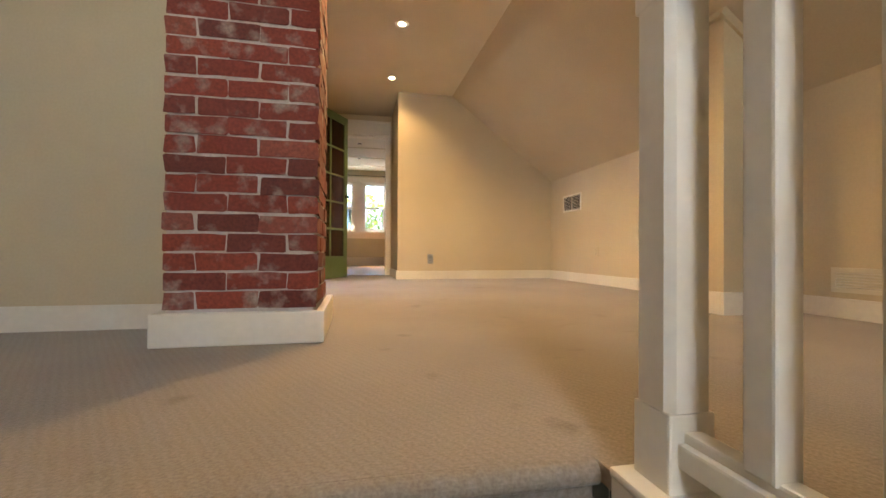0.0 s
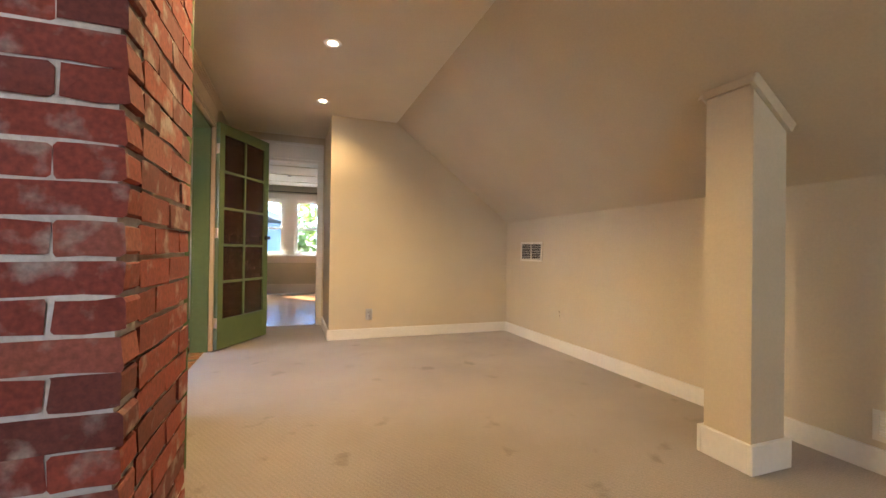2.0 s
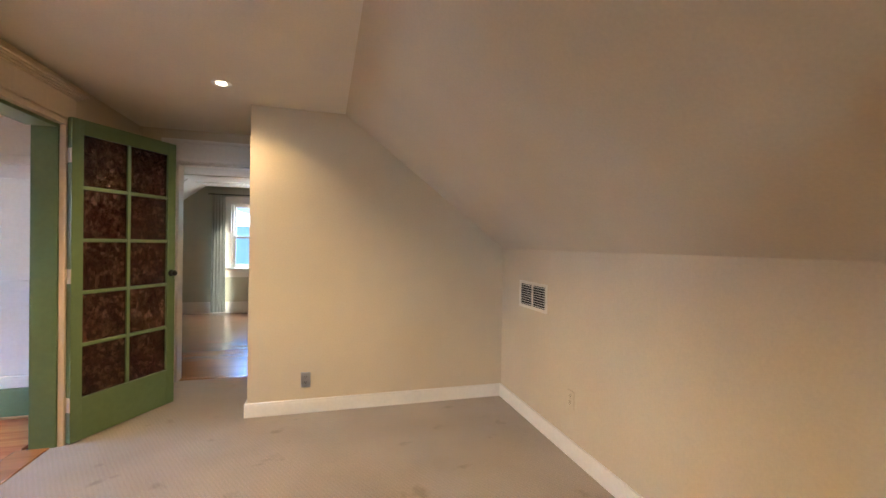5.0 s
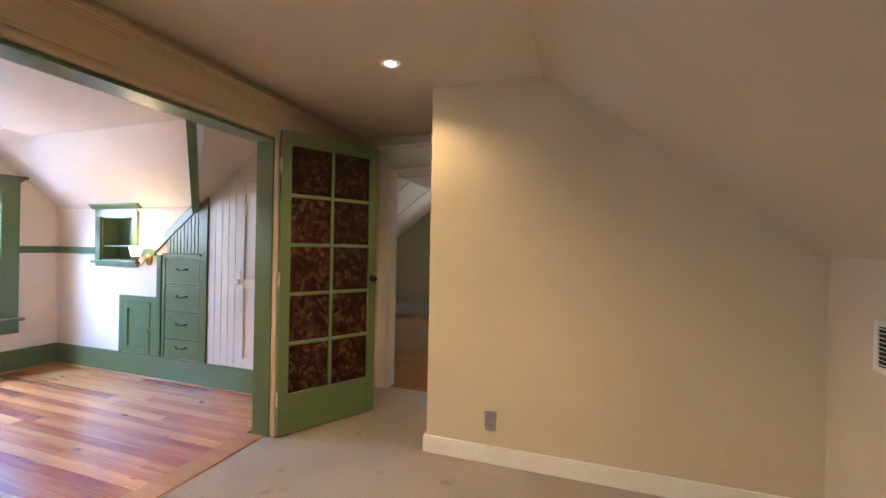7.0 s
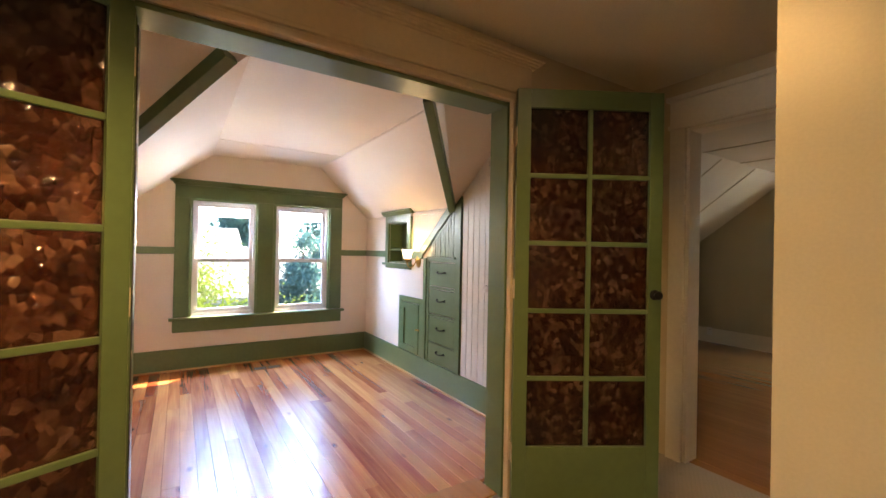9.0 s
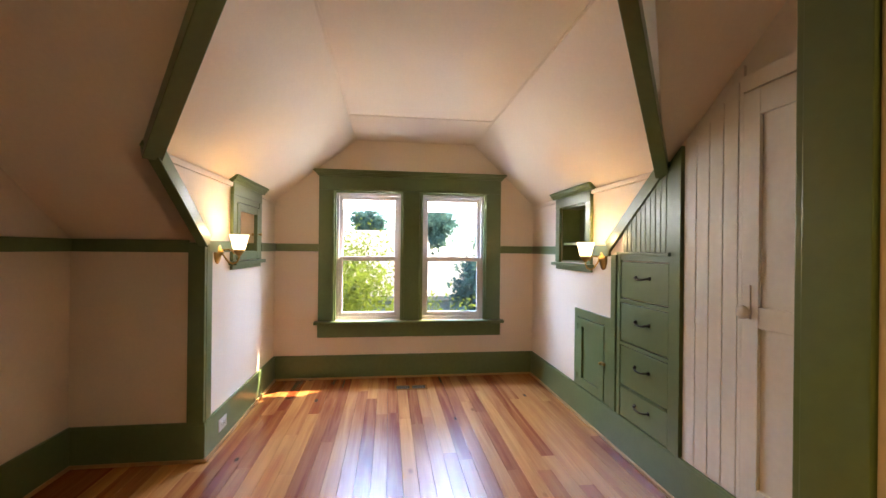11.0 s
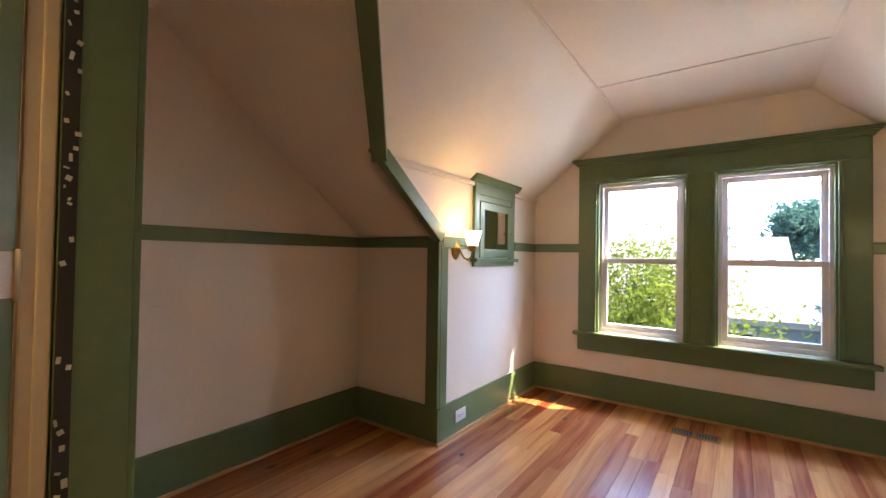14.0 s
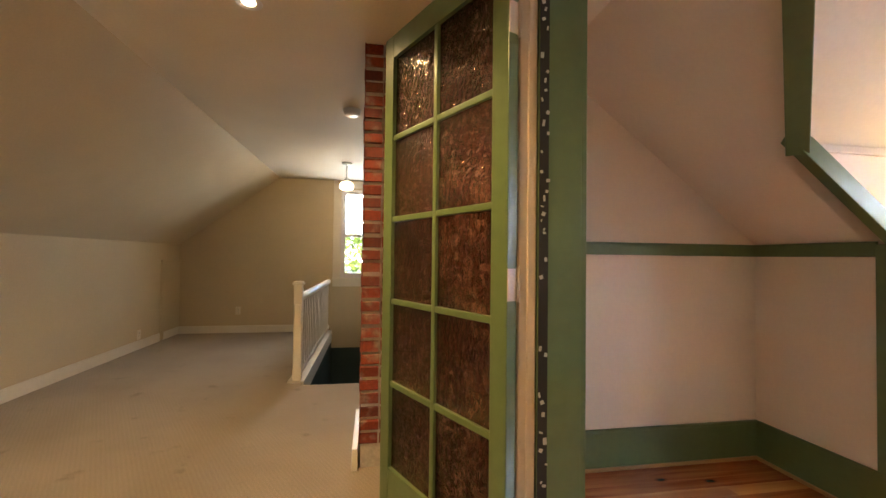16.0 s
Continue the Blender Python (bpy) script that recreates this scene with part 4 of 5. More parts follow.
def vent(name, label, m, w, h, slats, columns=2, back=DARK):
    """Louvred grille in the xz plane, facing -y."""
    o = thing(name, label, "vent")
    o.matrix_world = m
    part("backing", box(B(), -w / 2 + 0.015, w / 2 - 0.015, -0.003, -0.001, -h / 2 + 0.015, h / 2 - 0.015), back, o, "duct behind the slats")
    bm = B()
    f = 0.022
    for x0, x1, z0, z1 in ((-w / 2, w / 2, h / 2 - f, h / 2), (-w / 2, w / 2, -h / 2, -h / 2 + f), (-w / 2, -w / 2 + f, -h / 2 + f, h / 2 - f), (w / 2 - f, w / 2, -h / 2 + f, h / 2 - f)):
        box(bm, x0, x1, -0.010, 0, z0, z1, 0.002)
    for k in range(1, columns):
        x = -w / 2 + w * k / columns
        box(bm, x - 0.008, x + 0.008, -0.010, 0, -h / 2 + f, h / 2 - f, 0.001)
    part("frame", bm, PLASTIC, o)
    for k in range(slats):
        z = -h / 2 + f + (h - 2 * f) * (k + 0.5) / slats
        bm = B()
        beam(bm, (-w / 2 + f, -0.006, z), (w / 2 - f, -0.006, z), (0, 0.8, -0.5), 0.009, 0.0018, 0)
        part("slat", bm, WHITE_TRIM, o)
    return o


vent("wall_vent", "cream return air grille high on the knee wall", pose(KX - 0.0, 4.955, 0.925, 0, 0, -90), 0.41, 0.20, 9)
vent("wall_register", "cream floor-level register on the knee wall", pose(KX - 0.0, 2.10, 0.20, 0, 0, -90), 0.25, 0.13, 6, 1, PLASTIC)
reg = thing("floor_register", "dark bronze floor register let into the boards", "vent", (-2.345, 4.69, 0))
part("backing", box(B(), -0.045, 0.045, -0.125, 0.125, 0.0004, 0.0016), DARK, reg)
bm = B()
for x0, x1, y0, y1 in ((-0.055, 0.055, -0.14, -0.122), (-0.055, 0.055, 0.122, 0.14), (-0.055, -0.042, -0.122, 0.122), (0.042, 0.055, -0.122, 0.122), (-0.042, 0.042, -0.012, 0.012)):
    box(bm, x0, x1, y0, y1, 0.0004, 0.005, 0.001)
part("frame", bm, OAK, reg)
for k in range(14):
    y = -0.112 + k * 0.0165
    if abs(y) > 0.016:
        part("slat", box(B(), -0.042, 0.042, y - 0.003, y + 0.003, 0.001, 0.0042), IRON, reg)


# ---- ceiling lamps ----
def downlight(cx, cy):
    o = thing("downlight", "small recessed ceiling downlight, lit, with a white trim ring", "ceiling light", (cx, cy, H), 0, "recessed downlights")
    bm = B()
    prof = [(0.045, -0.003), (0.058, -0.004), (0.060, -0.001)]
    segs = 28
    rings = [[bm.verts.new((r * math.cos(2 * math.pi * k / segs), r * math.sin(2 * math.pi * k / segs), z)) for k in range(segs)] for r, z in [(0.030, 0.002), *prof]]
    for lo, hi in zip(rings, rings[1:]):
        for k in range(segs):
            bm.faces.new((lo[k], lo[(k + 1) % segs], hi[(k + 1) % segs], hi[k]))
    part("trim_ring", bm, GREY_PLASTIC, o)
    part("lens", lathe(B(), [(0.026, -0.0015), (0.0295, 0.001)], 20), BULB, o, "glowing lamp face")


for cx, cy in ((1.53, 5.12), (1.52, 4.0), (1.52, 2.88)):
    downlight(cx, cy)
o = thing("smoke_detector", "round white smoke detector on the ceiling", "smoke detector", (1.12, 1.55, H))
part("body", lathe(B(), [(0.05, -0.042), (0.062, -0.036), (0.066, -0.012), (0.066, 0.0)], 28), GREY_PLASTIC, o)
part("base_ring", lathe(B(), [(0.072, -0.010), (0.074, 0.0)], 28), GREY_PLASTIC, o)
o = thing("pendant_lamp", "short pendant lamp with a lit opal bowl", "lamp", (1.27, -0.35, H))
part("canopy", lathe(B(), [(0.03, -0.03), (0.06, -0.018), (0.065, 0.0)], 24), STEEL, o)
part("stem", lathe(B(), [(0.006, -0.20), (0.006, -0.02)], 10), STEEL, o)
part("cap", lathe(B(), [(0.028, -0.235), (0.03, -0.21), (0.012, -0.19)], 20), STEEL, o)
part("bowl", lathe(B(), [(0.03, -0.335), (0.075, -0.325), (0.088, -0.30), (0.082, -0.265), (0.055, -0.238), (0.03, -0.228)], 24), SHADE, o, "glowing opal glass bowl")

# ---- stair window, access panel ----
def sash_window(name, label, m, w, h, mat, parts_depth=0.05, casing=None):
    """Double-hung window in the xz plane from the origin at its lower corner, looking along -y from inside."""
    o = thing(name, label, "window")
    o.matrix_world = m
    f = 0.032
    bm = B()
    for x0, x1, z0, z1 in ((0, f, 0, h), (w - f, w, 0, h), (f, w - f, 0, f), (f, w - f, h - f, h)):
        box(bm, x0, x1, 0.0, 0.085, z0, z1, 0.003)
    part("window_frame", bm, mat, o)
    mid = h * 0.478
    for z0, z1, y in ((f, mid + 0.02, 0.012), (mid - 0.02, h - f, 0.045)):
        bm = B()
        t = 0.034
        for a0, a1, b0, b1 in ((f, f + t, z0, z1), (w - f - t, w - f, z0, z1), (f + t, w - f - t, z0, z0 + t * 1.1), (f + t, w - f - t, z1 - t, z1)):
            box(bm, a0, a1, y, y + 0.03, b0, b1, 0.003)
        sash = part("sash", bm, mat, o)
        pane = part("pane", box(B(), f + t - 0.004, w - f - t + 0.004, y + 0.013, y + 0.017, z0 + t, z1 - t + 0.003), GLASS, sash, "clear window glass")
        pane.visible_shadow = False
    bm = B()
    lathe(bm, [(0.011, mid + 0.018), (0.011, mid + 0.028), (0.006, mid + 0.032)], 12, (w / 2, 0.03, 0))
    box(bm, w / 2 - 0.026, w / 2 + 0.02, 0.018, 0.03, mid + 0.019, mid + 0.027, 0.002)
    part("sash_lock", bm, STEEL, o)
    return o


sash_window("window_stair", "white sash window over the stairs", pose(SWX1, YS - 0.005, SWZ0, 0, 0, 180), SWX1 - SWX0, SWZ1 - SWZ0, VINYL)
bm = B()
for x0, x1, z0, z1, t in ((SWX1, SWX1 + 0.11, SWZ0 - 0.02, SWZ1 + 0.02, 0.02), (SWX0 - 0.11, SWX0, SWZ0 - 0.02, SWZ1 + 0.02, 0.02), (SWX0 - 0.11, SWX1 + 0.11, SWZ1 + 0.02, H - 0.005, 0.022), (SWX0 - 0.11, SWX1 + 0.11, SWZ0 - 0.13, SWZ0 - 0.022, 0.02)):
    box(bm, x0, x1, YS, YS + t, z0, z1, 0.003)
box(bm, SWX0 - 0.12, SWX1 + 0.12, YS - 0.02, YS + 0.035, SWZ0 - 0.022, SWZ0 - 0.001, 0.004)
structure("trim_stair_window", bm, WHITE_TRIM, "cream casing and sill of the stair window")
o = thing("access_panel", "tan painted access door in the knee wall", "hatch", (KX, -1.39, 0))
part("panel", box(B(), -0.016, -0.001, -0.30, 0.30, 0.012, 1.0, 0.003), TAN, o)
bm = B()
box(bm, -0.024, 0, 0.302, 0.352, 0.012, 1.05, 0.003)
box(bm, -0.024, 0, -0.155, 0.302, 1.002, 1.05, 0.003)
part("frame", bm, TAN, o)

# ---- green room: paired windows ----
for k, (y0, y1) in enumerate(WY):
    sash_window("window_%d" % (k + 1), "white double-hung sash window in a green casing", pose(WINX - 0.035, y0, WZ0, 0, 0, 90), y1 - y0, WZ1 - WZ0, VINYL)
bm = B()
cw0, cw1 = 3.865, 5.54
X = WINX
for y0, y1 in ((cw0, WY[0][0] - 0.008), (WY[0][1] + 0.008, WY[1][0] - 0.008), (WY[1][1] + 0.008, cw1)):
    box(bm, X, X + 0.022, y0, y1, WZ0, WZ1 + 0.008, 0.003)
box(bm, X, X + 0.024, cw0, cw1, WZ1 + 0.008, WZ1 + 0.135, 0.003)
for y0, y1 in WY:
    for a0, a1, z0, z1 in ((y0 - 0.022, y0, WZ0, WZ1), (y1, y1 + 0.022, WZ0, WZ1), (y0 - 0.022, y1 + 0.022, WZ1, WZ1 + 0.02)):
        box(bm, X + 0.018, X + 0.034, a0, a1, z0, z1, 0.004)
    box(bm, X - 0.10, X + 0.01, y0 - 0.004, y0 + 0.012, WZ0, WZ1, 0.002)
    box(bm, X - 0.10, X + 0.01, y1 - 0.012, y1 + 0.004, WZ0, WZ1, 0.002)
    box(bm, X - 0.10, X + 0.01, y0, y1, WZ1 - 0.012, WZ1 + 0.004, 0.002)
for k, (o1, z) in enumerate(((0.012, 0.135), (0.022, 0.148), (0.036, 0.161), (0.046, 0.172))):
    box(bm, X, X + 0.024 + o1, cw0 - o1, cw1 + o1, WZ1 + z, WZ1 + z + 0.015, 0.003)
structure("trim_window_casing", bm, GREEN, "wide green casing with a moulded head round both windows")
bm = B()
box(bm, X - 0.10, X + 0.055, cw0 - 0.035, cw1 + 0.035, WZ0 - 0.032, WZ0 - 0.004, 0.005)
box(bm, X, X + 0.02, cw0 - 0.005, cw1 + 0.005, WZ0 - 0.15, WZ0 - 0.034, 0.003)
structure("trim_window_sill", bm, GREEN, "green window sill and apron")

# ---- green room: cabinet, niche, dresser, doors in the cheeks ----
cab = thing("medicine_cabinet", "green built-in wall cabinet with a small mirror door", "cabinet", (-1.91, DY0, 0))
for nm, x0, x1, z0, z1, d1 in (("side_casing", -0.295, -0.235, 1.09, 1.52, 0.022), ("side_casing", 0.235, 0.295, 1.09, 1.52, 0.022), ("head_casing", -0.295, 0.295, 1.52, 1.60, 0.024), ("apron", -0.295, 0.295, 1.035, 1.065, 0.018), ("head_rail", -0.235, 0.235, 1.48, 1.52, 0.02), ("sill", -0.315, 0.315, 1.065, 1.09, 0.05)):
    part(nm, box(B(), x0, x1, 0.0, d1, z0, z1, 0.003), GREEN, cab)
bm = B()
prism(bm, [(0, 1.596), (0.03, 1.596), (0.036, 1.608), (0.046, 1.614), (0.052, 1.628), (0.062, 1.634), (0.062, 1.645), (0, 1.645)], "x", -0.335, 0.335)
part("cornice", bm, GREEN, cab, "moulded green cornice")
bm = B()
for x0, x1, z0, z1 in ((-0.23, -0.175, 1.095, 1.475), (0.175, 0.23, 1.095, 1.475), (-0.175, 0.175, 1.095, 1.155), (-0.175, 0.175, 1.425, 1.475)):
    box(bm, x0, x1, 0.002, 0.026, z0, z1, 0.003)
dr = part("door", bm, GREEN, cab)
part("mirror", box(B(), -0.18, 0.18, 0.008, 0.013, 1.15, 1.43), MIRROR, dr, "silvered mirror pane")
part("knob", lathe(B(), [(0.005, 0.026), (0.005, 0.036), (0.011, 0.042), (0.008, 0.05)], 12, (-0.205, 0, 1.28), "y"), BRASS, dr)

ni = thing("wall_niche", "open green shelf niche let into the cheek", "shelf", (-1.765, DY1, 0))
bm = B()
a = 0.22
for x0, x1, z0, z1 in ((-a - 0.002, a + 0.002, 1.093, 1.105), (-a - 0.002, a + 0.002, 1.51, 1.522), (-a - 0.002, -a + 0.01, 1.105, 1.51), (a - 0.01, a + 0.002, 1.105, 1.51)):
    box(bm, x0, x1, 0.002, 0.155, z0, z1)
box(bm, -a, a, 0.145, 0.157, 1.10, 1.515)
part("lining", bm, GREEN, ni, "green lined recess")
part("shelf", box(B(), -a + 0.01, a - 0.01, 0.01, 0.144, 1.225, 1.243, 0.003), GREEN, ni)
for nm, x0, x1, z0, z1, d1 in (("side_casing", -0.295, -a, 1.09, 1.52, 0.022), ("side_casing", a, 0.295, 1.09, 1.52, 0.022), ("head_casing", -0.295, 0.295, 1.52, 1.60, 0.024), ("apron", -0.295, 0.295, 1.035, 1.065, 0.018), ("sill", -0.315, 0.315, 1.065, 1.09, 0.05)):
    part(nm, box(B(), x0, x1, -d1, 0.0, z0, z1, 0.003), GREEN, ni)
bm = B()
prism(bm, [(0, 1.596), (-0.03, 1.596), (-0.036, 1.608), (-0.046, 1.614), (-0.052, 1.628), (-0.062, 1.634), (-0.062, 1.645), (0, 1.645)], "x", -0.335, 0.335)
part("cornice", bm, GREEN, ni, "moulded green cornice")

DRX0, DRX1 = -1.205, -0.595
dre = thing("built_in_dresser", "green built-in chest of four drawers under the slope", "dresser", (0, DY1, 0))
bm = B()
rake = lambda x: west_slope(x) - 0.03
for x0, x1, t in ((DRX0, -1.150, 0.020), (-1.132, -1.098, 0.020)):
    box(bm, x0, x1, -t, 0, 0.216, 1.16, 0.003)
prism(bm, [(-0.672, 0.216), (DRX1, 0.216), (DRX1, rake(DRX1)), (-0.672, rake(-0.672))], "y", -0.020, 0)
for z0, z1 in ((0.395, 0.402), (0.635, 0.655), (0.885, 0.907), (1.128, 1.165)):
    box(bm, -1.098, -0.672, -0.019, 0, z0, z1, 0.003)
box(bm, -1.12, -0.66, -0.034, 0, 1.160, 1.178, 0.004)
part("face_frame", bm, GREEN, dre)
part("gap", box(B(), -1.150, -1.132, -0.004, 0.0, 0.216, 1.16), DARK, dre, "dark open joint beside the drawers")
for z0, z1 in ((0.222, 0.391), (0.407, 0.631), (0.660, 0.881), (0.912, 1.123)):
    dw = part("drawer", box(B(), -1.093, -0.677, -0.017, 0.0, z0, z1, 0.003), GREEN, dre)
    zc = (z0 + z1) / 2 + 0.015
    bm = B()
    tube(bm, [(-0.945, -0.017, zc + 0.006), (-0.938, -0.034, zc + 0.004), (-0.91, -0.040, zc - 0.003), (-0.885, -0.041, zc - 0.005), (-0.86, -0.040, zc - 0.003), (-0.832, -0.034, zc + 0.004), (-0.825, -0.017, zc + 0.006)], 0.0048)
    for x in (-0.945, -0.825):
        lathe(bm, [(0.011, -0.021), (0.009, -0.017)], 12, (x, 0, zc + 0.006), "y")
    part("handle", bm, IRON, dw, "black iron pull")
x = -1.085
while x < -0.69:
    x1 = min(x + 0.042, -0.675)
    bm = B()
    prism(bm, [(x + 0.003, 1.178), (x1 - 0.003, 1.178), (x1 - 0.003, rake(x1)), (x + 0.003, rake(x + 0.003))], "y", -0.012, 0)
    part("bead_board", bm, GREEN, dre)
    x = x1

cup = thing("cupboard_door", "small green panelled cupboard door in the cheek", "cupboard", (-1.45, DY1, 0))
bm = B()
for x0, x1, z0, z1 in ((-0.255, -0.205, 0.216, 0.765), (0.17, 0.245, 0.216, 0.765), (-0.205, 0.17, 0.71, 0.765)):
    box(bm, x0, x1, -0.016, 0, z0, z1, 0.002)
part("frame", bm, GREEN, cup)
bm = B()
for x0, x1, z0, z1 in ((-0.20, -0.135, 0.222, 0.705), (0.10, 0.165, 0.222, 0.705), (-0.135, 0.10, 0.222, 0.285), (-0.135, 0.10, 0.645, 0.705)):
    box(bm, x0, x1, -0.020, 0, z0, z1, 0.002)
dr = part("door", bm, GREEN, cup)
part("panel", box(B(), -0.14, 0.105, -0.007, 0, 0.28, 0.65), GREEN, dr)
bm = B()
box(bm, 0.145, 0.185, -0.030, -0.016, 0.455, 0.475, 0.003)
lathe(bm, [(0.004, -0.046), (0.010, -0.040), (0.010, -0.034), (0.004, -0.028)], 12, (0.155, 0, 0.465), "y")
part("latch", bm, BRASS, dr, "tarnished turn latch")
for z in (0.29, 0.64):
    part("hinge", box(B(), -0.212, -0.195, -0.024, -0.014, z - 0.02, z + 0.02, 0.002), GREEN, dr)

clo = thing("closet_door", "white panelled closet door with an old latch", "door", (0, DY1, 0))
y0 = 0.004
x = -0.585
while x < -0.27:
    x1 = min(x + 0.075, -0.262)
    part("board", box(B(), x + 0.002, x1 - 0.002, y0 - 0.012, y0, 0.216, west_slope(x) - 0.03, 0.002), WHITE_BOARD, clo)
    x = x1
bm = B()
for x0, x1, z0, z1 in ((-0.258, -0.185, 0.216, 1.80), (0.18, 0.26, 0.216, 1.80), (-0.185, 0.18, 0.216, 0.30), (-0.185, 0.18, 0.90, 0.98), (-0.185, 0.18, 1.70, 1.80)):
    box(bm, x0, x1, y0 - 0.018, y0, z0, z1, 0.003)
dr = part("leaf", bm, WHITE_BOARD, clo)
part("panel", box(B(), -0.188, 0.183, y0 - 0.005, y0, 0.295, 0.905), WHITE_BOARD, dr)
part("panel", box(B(), -0.188, 0.183, y0 - 0.005, y0, 0.975, 1.705), WHITE_BOARD, dr)
bm = B()
box(bm, -0.25, -0.215, y0 - 0.024, y0 - 0.017, 0.93, 1.06, 0.003)
lathe(bm, [(0.008, -0.05), (0.024, -0.046), (0.026, -0.034), (0.01, -0.026), (0.01, -0.014)], 16, (-0.232, y0, 0.955), "y")
part("knob", bm, WHITE_BOARD, dr, "painted over knob and plate")
bm = B()
box(bm, 0.265, 0.34, y0 - 0.016, y0, 0.216, 1.86, 0.003)
box(bm, -0.262, 0.34, y0 - 0.016, y0, 1.806, 1.87, 0.003)
part("casing", bm, WHITE_BOARD, clo)


# ---- wall lamps ----
def sconce(label, x, y, z, s):
    """Brass wall lamp whose arm comes out along s (+1: +y, -1: -y) and carries an upright opal bell."""
    o = thing("wall_sconce", label, "wall lamp", (x, y, z), 0 if s > 0 else 180, "pair of wall sconces")
    bm = B()
    lathe(bm, [(0.046, 0.0), (0.046, 0.006), (0.038, 0.012), (0.026, 0.018), (0.014, 0.024), (0.010, 0.036)], 24, axis="y")
    for v in bm.verts:
        v.co.z *= 1.5
    part("backplate", bm, BRASS, o, "oval polished brass plate")
    bm = B()
    path = [(0, 0.025, 0.0), (0, 0.045, -0.03), (0, 0.065, -0.058), (0, 0.09, -0.068), (0, 0.112, -0.058), (0, 0.123, -0.035), (0, 0.124, -0.012)]
    tube(bm, path, 0.0055)
    tube(bm, [(0, 0.03, 0.012), (0, 0.06, 0.018), (0, 0.085, 0.010), (0, 0.10, -0.012)], 0.004)
    part("arm", bm, BRASS, o)
    part("fitter", lathe(B(), [(0.012, -0.018), (0.020, -0.006), (0.030, 0.006), (0.032, 0.020)], 20, (0, 0.124, 0)), BRASS, o)
    bm = B()
    prof = [(0.030, 0.014), (0.036, 0.03), (0.042, 0.055), (0.048, 0.078), (0.053, 0.098), (0.056, 0.106)]
    segs = 28
    rings = [[bm.verts.new((r * math.cos(2 * math.pi * k / segs), 0.124 + r * math.sin(2 * math.pi * k / segs), zz)) for k in range(segs)] for r, zz in prof + [(r - 0.003, zz) for r, zz in prof[::-1]]]
    for lo, hi in zip(rings, rings[1:]):
        for k in range(segs):
            f = bm.faces.new((lo[k], lo[(k + 1) % segs], hi[(k + 1) % segs], hi[k]))
            f.smooth = True
    part("shade", bm, SHADE, o, "glowing opal glass bell")
    part("bulb", lathe(B(), [(0.012, 0.02), (0.022, 0.05), (0.022, 0.065), (0.010, 0.082)], 16, (0, 0.124, 0)), BULB, o)
    lamp("sconce_glow", "POINT", pose(x, y + s * 0.124, z + 0.125), SCONCE, (1.0, 0.72, 0.40), radius=0.03)


SCONCE = 0.25
sconce("brass wall sconce with a lit opal bell, beside the mirror cabinet", -1.42, DY0, 1.15, 1)
sconce("brass wall sconce with a lit opal bell, beside the niche", -1.33, DY1, 1.13, -1)

# ---- north room ----
for k, (x0, x1) in enumerate(NWY):
    sash_window("window_%d" % (k + 3), "white sash window of the next room", pose(x0, 10.375, NWZ0), x1 - x0, NWZ1 - NWZ0, WHITE_BOARD)
bm = B()
for x0, x1, z0, z1, t in ((0.44, 0.56, NWZ0, NWZ1, 0.02), (1.10, 1.30, NWZ0, NWZ1, 0.02), (1.84, 1.96, NWZ0, NWZ1, 0.02), (0.42, 1.98, NWZ1, NWZ1 + 0.12, 0.024), (0.38, 2.02, NWZ0 - 0.04, NWZ0, 0.06), (0.44, 1.96, NWZ0 - 0.16, NWZ0 - 0.04, 0.02), (-1.6, 3.4, 0.0, 0.20, 0.02)):
    box(bm, x0, x1, 10.35 - t, 10.35, z0, z1, 0.004)
structure("trim_north_room", bm, WHITE_BOARD, "white casings and baseboard of the next room")
bm = B()
for y in (7.4, 8.2, 9.0, 9.8):
    box(bm, 0.14, 3.4, y - 0.012, y + 0.012, NH - 0.006, NH)
for y in (7.8, 8.6, 9.4):
    beam(bm, (-0.5, y, 0.90 + 1.1 * 0.77 - 0.004), (0.13, y, NH - 0.012), (0, 1, 0), 0.02, 0.006, 0)
structure("trim_north_ceiling_joints", bm, N_WALL, "dark joints between the ceiling boards")
o = thing("curtain_rod", "thin dark curtain rod above the windows", "curtain rod", (1.2, 10.27, 2.10))
part("rod", tube(B(), [(-1.0, 0, 0), (1.2, 0, 0)], 0.009), IRON, o)
part("bracket", box(B(), -0.95, -0.93, 0, 0.08, -0.01, 0.01), IRON, o)
part("bracket", box(B(), 1.1, 1.12, 0, 0.08, -0.01, 0.01), IRON, o)
cur = thing("curtain", "pale gathered curtain hanging beside the window", "curtain", (0.36, 10.27, 0))
bm = B()
top, bot = [], []
for k in range(41):
    u = k / 40
    x, y = -0.09 + 0.2 * u, 0.022 * math.sin(u * math.pi * 9)
    top.append(bm.verts.new((x, y, 2.09)))
    bot.append(bm.verts.new((x * 1.2, y * 1.3, 0.03)))
for k in range(40):
    f = bm.faces.new((top[k], bot[k], bot[k + 1], top[k + 1]))
    f.smooth = True
bmesh.ops.solidify(bm, geom=bm.faces[:], thickness=0.003)
part("cloth", bm, SHUTTER_CURTAIN, cur)
for dx, dy in ((1.2, 7.9), (1.2, 9.1)):
    o = thing("ceiling_spot", "small unlit ceiling spot in the next room", "ceiling light", (dx, dy, NH), 0, "unlit ceiling spots")
    part("ring", lathe(B(), [(0.05, -0.006), (0.06, 0.0)], 20), GREY_PLASTIC, o)
    part("lens", lathe(B(), [(0.035, -0.008), (0.036, -0.004)], 16), DARK, o)

# ---- outside: ground, neighbours, trees ----
GZ = -3.2
